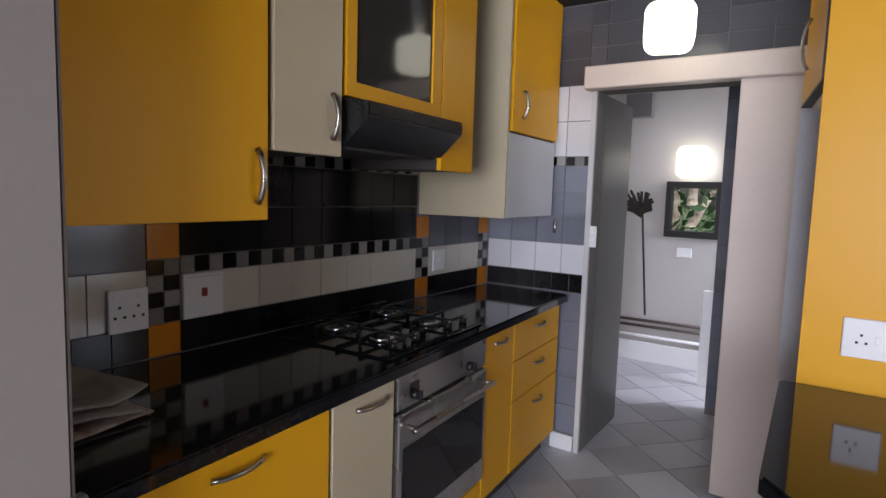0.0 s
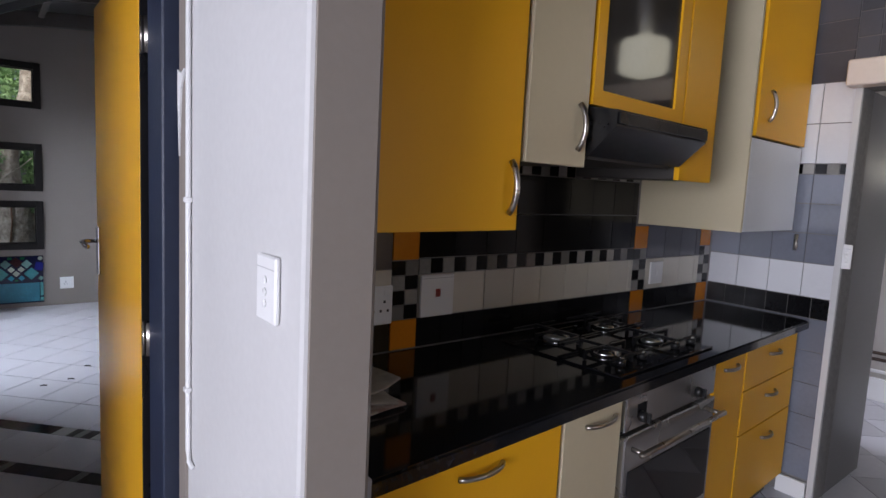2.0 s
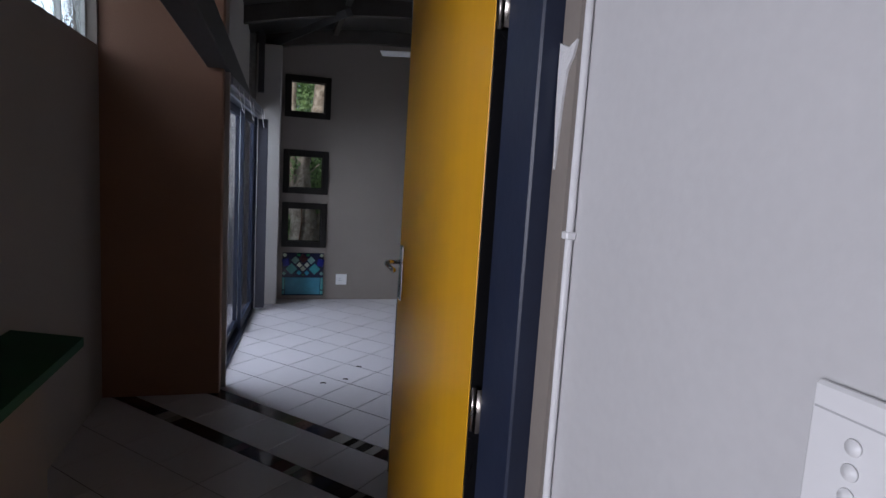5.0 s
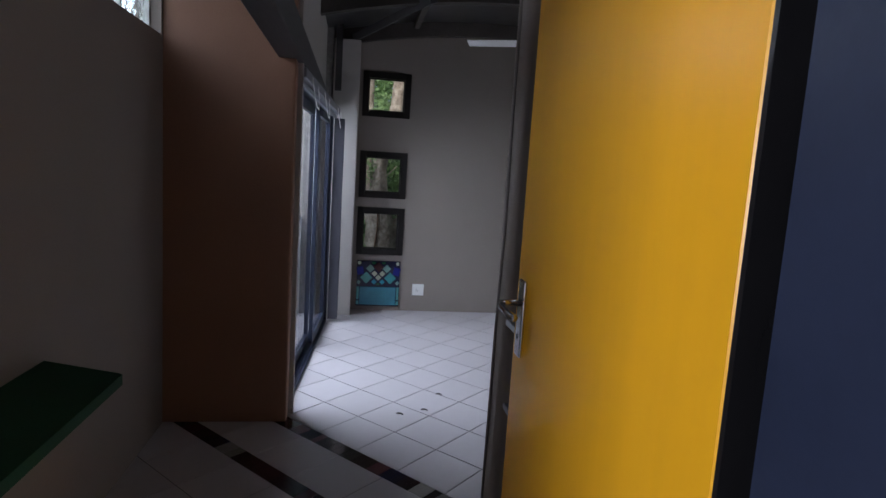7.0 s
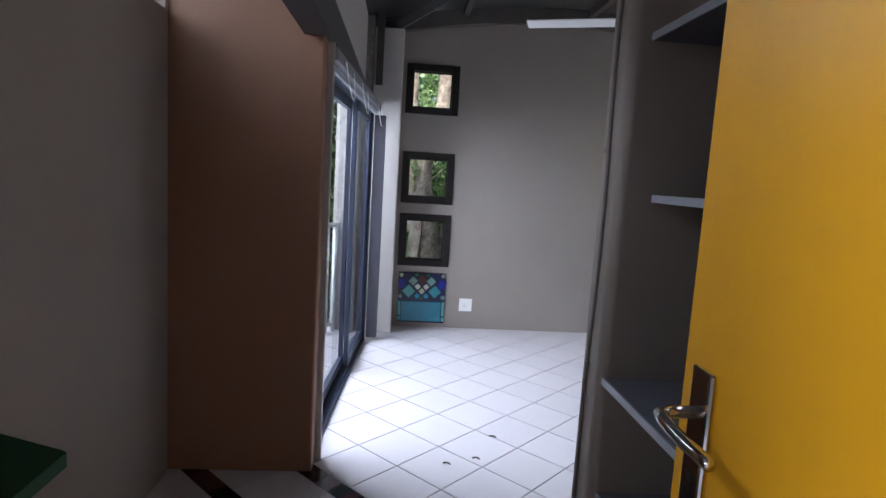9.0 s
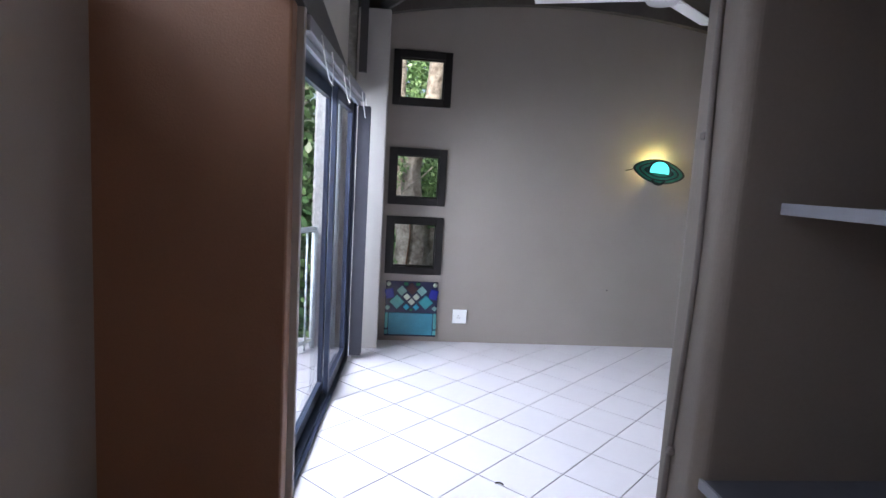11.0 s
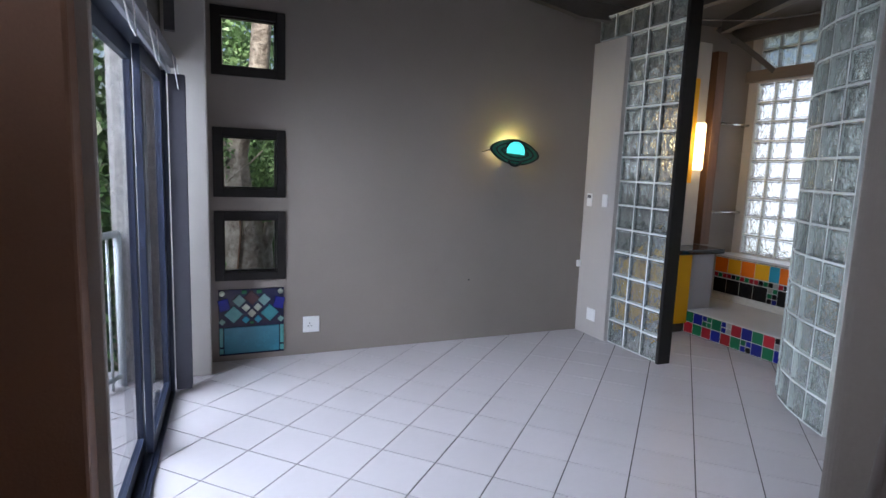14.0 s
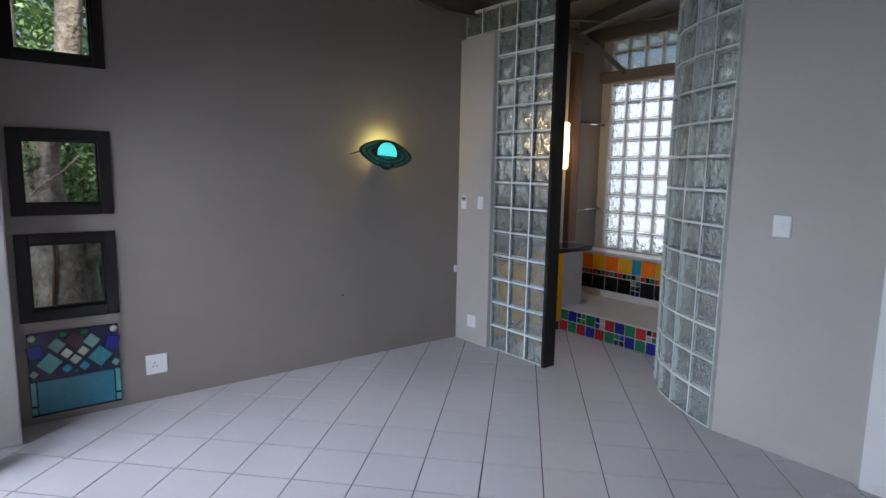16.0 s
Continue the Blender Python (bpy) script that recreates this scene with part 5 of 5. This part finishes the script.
def tree(x, y, base, h, r, crown, label, seed, mat=LEAF):
    t = thing("tree", (x, y, base), label, "tree", "garden trees")
    bm = bmesh.new()
    k = random.Random(seed)
    lean = (k.uniform(-0.12, 0.12), k.uniform(-0.1, 0.1))
    n = 9
    trunk(bm, [(x + lean[0] * i + 0.05 * math.sin(i * 1.7 + seed), y + lean[1] * i, base + h * i / (n - 1)) for i in range(n)], [r * (1.25 if i == 0 else 1 - 0.6 * i / n) for i in range(n)])
    for j in range(4):
        a = k.uniform(0, math.tau)
        z = base + h * k.uniform(0.45, 0.9)
        trunk(bm, [(x + math.cos(a) * s * 1.4, y + math.sin(a) * s * 1.4, z + s * 1.1) for s in (0, 0.35, 0.7, 1.0)], [r * 0.4, r * 0.3, r * 0.2, r * 0.07], 8)
    part("trunk", bm, BARK, t, "mottled bark trunk", True)
    vs, fs = [], []
    for j, (cx, cy, cz, rx, rz, cnt, sz) in enumerate(crown):
        v, f = leaves(cnt, (x + cx, y + cy, base + cz), (rx, rx, rz), sz, 0.2, seed * 10 + j)
        o = len(vs)
        vs += v
        fs += [tuple(i + o for i in q) for q in f]
    me = bpy.data.meshes.new("crown")
    me.from_pydata([tuple(Vector(v) - ORIG[t.name]) for v in vs], [], fs)
    me.materials.append(mat)
    c = new("crown", me)
    c.parent = t
    c["label"] = "leafy crown"
    return t


ft = thing("tree", (0.2, 8.7, -3.0), "forked ivy-clad tree close to the bedroom windows", "tree", "garden trees")
_b = bmesh.new()
trunk(_b, [(0.20, 8.7, -3.0), (0.20, 8.7, -1.0), (0.20, 8.7, 0.3), (0.19, 8.7, 0.75), (0.17, 8.7, 1.02), (0.13, 8.7, 1.22), (0.12, 8.7, 1.5), (0.20, 8.7, 1.95), (0.32, 8.7, 2.3), (0.36, 8.7, 2.8), (0.45, 8.8, 4.6)], [0.34, 0.27, 0.235, 0.205, 0.17, 0.11, 0.095, 0.09, 0.087, 0.082, 0.05], 18)
trunk(_b, [(0.05, 8.75, 0.8), (-0.02, 8.8, 1.2), (-0.05, 9.0, 1.8), (-0.04, 9.1, 2.4), (-0.02, 9.2, 4.2)], [0.10, 0.085, 0.075, 0.075, 0.04], 12)
trunk(_b, [(0.30, 8.66, 0.5), (0.40, 8.62, 0.9), (0.50, 8.64, 1.25), (0.62, 8.7, 1.9)], [0.07, 0.055, 0.045, 0.03], 10)
part("trunk", _b, BARK, ft, "mottled forked trunk", True)
part("vine", tube([(0.08, 8.49, 0.2), (0.10, 8.485, 0.5), (0.13, 8.50, 0.8), (0.12, 8.53, 1.05)], 0.010, 6), WOODBR, ft, "climbing vine stem", True)
part("twig", tube([(0.02, 8.6, 1.25), (0.12, 8.56, 1.36), (0.22, 8.58, 1.43), (0.34, 8.66, 1.55)], 0.007, 6), BARK, ft, "", True)
_vs, _fs = [], []
for _j, (cx, cy, cz, rx, ry, rz, n, sz) in enumerate([(0.15, 8.9, 2.45, 0.13, 0.12, 0.36, 420, 0.034), (0.38, 8.95, 1.40, 0.16, 0.18, 0.32, 420, 0.030), (0.2, 10.6, 3.2, 0.9, 0.6, 1.3, 1900, 0.05), (0.00, 8.62, 1.50, 0.10, 0.08, 0.24, 130, 0.028), (0.36, 8.52, 1.00, 0.10, 0.07, 0.10, 110, 0.028), (-0.06, 8.6, 0.6, 0.07, 0.1, 0.35, 60, 0.035), (0.3, 9.2, 5.0, 1.6, 1.2, 0.8, 900, 0.09)]):
    v, f = leaves(n, (cx, cy, cz), (rx, ry, rz), sz, 0.0, 70 + _j)
    o = len(_vs)
    _vs += v
    _fs += [tuple(i + o for i in q) for q in f]
_me = bpy.data.meshes.new("crown")
_me.from_pydata([tuple(Vector(v) - ORIG[ft.name]) for v in _vs], [], _fs)
_me.materials.append(LEAF2)
_c = new("crown", _me)
_c.parent = ft
_c["label"] = "ivy and leafy crown"
tree(-2.6, 11.5, -3.0, 8.0, 0.22, [(0.6, -1.2, 4.2, 1.2, 1.3, 1200, 0.09), (0.2, -0.6, 6.6, 1.5, 1.4, 1300, 0.10), (0.9, -0.4, 2.6, 1.2, 1.2, 900, 0.09)], "leafy tree beyond the balcony", 9)
tree(-1.5, 13.0, -3.0, 9.0, 0.25, [(0.0, 0.0, 5.0, 1.6, 1.6, 1300, 0.11), (0.4, -0.5, 7.5, 1.8, 1.5, 1300, 0.12), (0.0, 0.0, 2.6, 1.5, 1.2, 900, 0.10)], "tall leafy tree in the garden", 13)
tree(8.6, 1.6, -3.0, 7.0, 0.2, [(0.0, 0.0, 4.2, 1.5, 1.0, 800, 0.08), (0.3, -0.5, 5.6, 1.5, 1.2, 300, 0.09)], "leafy tree outside the back-room window", 17)
_vs, _fs = [], []
for _j, (cx, cy, cz, rx, ry, rz, n, s) in enumerate([(-3.0, 15, -0.5, 4, 1.6, 2.6, 3000, 0.16), (2.0, 15.5, -0.6, 4, 1.6, 2.4, 3000, 0.16), (0.9, 13.2, 1.2, 2.6, 1.4, 3.6, 6500, 0.11), (-1.9, 10.6, 0.2, 1.1, 1.3, 3.2, 4500, 0.08), (10.5, 1.2, -0.8, 1.2, 4, 2.6, 2200, 0.13), (7.6, 6.4, 0.4, 0.7, 2.4, 2.3, 2600, 0.09), (-2.6, 8.6, -1.6, 1.5, 1.2, 1.3, 1500, 0.08)]):
    v, f = leaves(n, (cx, cy, cz), (rx, ry, rz), s, 0.0, 50 + _j)
    o = len(_vs)
    _vs += v
    _fs += [tuple(i + o for i in q) for q in f]
_me = bpy.data.meshes.new("garden_foliage")
_me.from_pydata([tuple(v) for v in _vs], [], _fs)
_me.materials.append(LEAF2)
tagged(new("garden_foliage", _me), "light green garden bushes and undergrowth", "foliage", "", "stuff")

# ---- floor tiles ----
struct("floor", box(-4.7, -2.3, -0.12, 5.3, 4.5, -0.004), GROUT, "tiled floor")
struct("floor_bedroom_bed", box(-0.6, 4.502, -0.12, 5.3, 7.60, -0.0045), GROUT, "tiled bedroom floor")
FL = bpy.data.objects["floor"]
CT, ST = math.cos(radians(47)), math.sin(radians(47))


def to_plan(X, Y):
    return (X * CT + Y * ST, -X * ST + Y * CT)


def clip(poly, x0, y0, x1, y1):
    for ax, lim, sg_ in ((0, x0, 1), (0, x1, -1), (1, y0, 1), (1, y1, -1)):
        out = []
        for i, p in enumerate(poly):
            q = poly[(i + 1) % len(poly)]
            a, b = sg_ * (p[ax] - lim), sg_ * (q[ax] - lim)
            if a >= 0:
                out.append(p)
            if a * b < 0:
                s = a / (a - b)
                out.append((p[0] + (q[0] - p[0]) * s, p[1] + (q[1] - p[1]) * s))
        poly = out
        if len(poly) < 3:
            return []
    return poly


def poly_area(p):
    return abs(sum(p[i][0] * p[(i + 1) % len(p)][1] - p[(i + 1) % len(p)][0] * p[i][1] for i in range(len(p)))) / 2


def lay(X0, X1, Y0, Y1, rect, mat, name="tile", gap=0.0031):
    p = clip([to_plan(x, y) for x, y in ((X0 + gap, Y0 + gap), (X1 - gap, Y0 + gap), (X1 - gap, Y1 - gap), (X0 + gap, Y1 - gap))], *rect)
    if p and poly_area(p) > 0.0008:
        c = (sum(q[0] for q in p) / len(p), sum(q[1] for q in p) / len(p))
        if rect is BED and c[1] < 3.32 and c[0] > 0.8:
            return
        part(name, prism(p, -0.0035, 0.0), mat, FL)


BED = (-1.18, 1.72, 3.985, 7.38)
KIT = (-1.2, -0.55, 5.19, 1.718)


def above(poly, lim):
    """The piece of a polygon on the bedroom side of the mosaic bands."""
    out = []
    side = [x * ST + y * CT - lim for x, y in poly]
    for i, p in enumerate(poly):
        q, a, b = poly[(i + 1) % len(poly)], side[i], side[(i + 1) % len(poly)]
        if a >= 0:
            out.append(p)
        if a * b < 0:
            out.append((p[0] + (q[0] - p[0]) * a / (a - b), p[1] + (q[1] - p[1]) * a / (a - b)))
    return out


def lattice(origin, u, v, i0, i1, j0, j1, rect, mat, lim=None, gap=0.011):
    """Square tiles laid corner to corner from an origin along two directions."""
    for i in range(i0, i1):
        for j in range(j0, j1):
            p = [(origin[0] + u[0] * a + v[0] * b, origin[1] + u[1] * a + v[1] * b) for a, b in ((i + gap, j + gap), (i + 1 - gap, j + gap), (i + 1 - gap, j + 1 - gap), (i + gap, j + 1 - gap))]
            p = clip(p, *rect)
            if p and lim is not None:
                p = above(p, lim)
            if len(p) < 3 or poly_area(p) < 0.0008:
                continue
            c = (sum(q[0] for q in p) / len(p), sum(q[1] for q in p) / len(p))
            if rect is BED and c[1] < 3.32 and c[0] > 0.8:
                continue
            part("tile", prism(p, -0.0035, 0.0), mat, FL)


lattice((-0.432, 6.826), (0.2085, -0.2170), (0.2275, 0.2200), -6, 22, -12, 16, BED, FTILE, 2.800)
PT = 0.308
for a, b in [(2.392, 2.70)] + [(2.297 - PT * (j + 1), 2.297 - PT * j) for j in range(6)]:
    for i in range(-10, 21):
        X = -3.785 + PT * i
        lay(X, X + PT, a, b, BED, FTILE)
random.seed(21)
for a, b in ((2.70, 2.798), (2.297, 2.392)):
    X = -4.6
    while X < -0.3:
        w = random.choice((0.045, 0.06, 0.09))
        lay(X, X + w, a, b, BED, TCOL[random.choice("DDDNKKSD")], "mosaic_piece", 0.0015)
        X += w
lattice((2.471, 1.214), (0.2221, -0.1990), (0.2080, 0.2170), -14, 16, -14, 16, KIT, KTILE)
# bits of dirt on the bedroom floor
for _x, _y in ((0.32, 4.72), (0.16, 4.66), (0.45, 4.98)):
    solo("dead_leaf", tube([(_x + 0.02 * math.cos(a * 0.6), _y + 0.02 * math.sin(a * 0.6), 0.005) for a in range(5)], 0.004, 5), DUST, "small curled dead leaf on the floor", "leaf", "dead leaves")
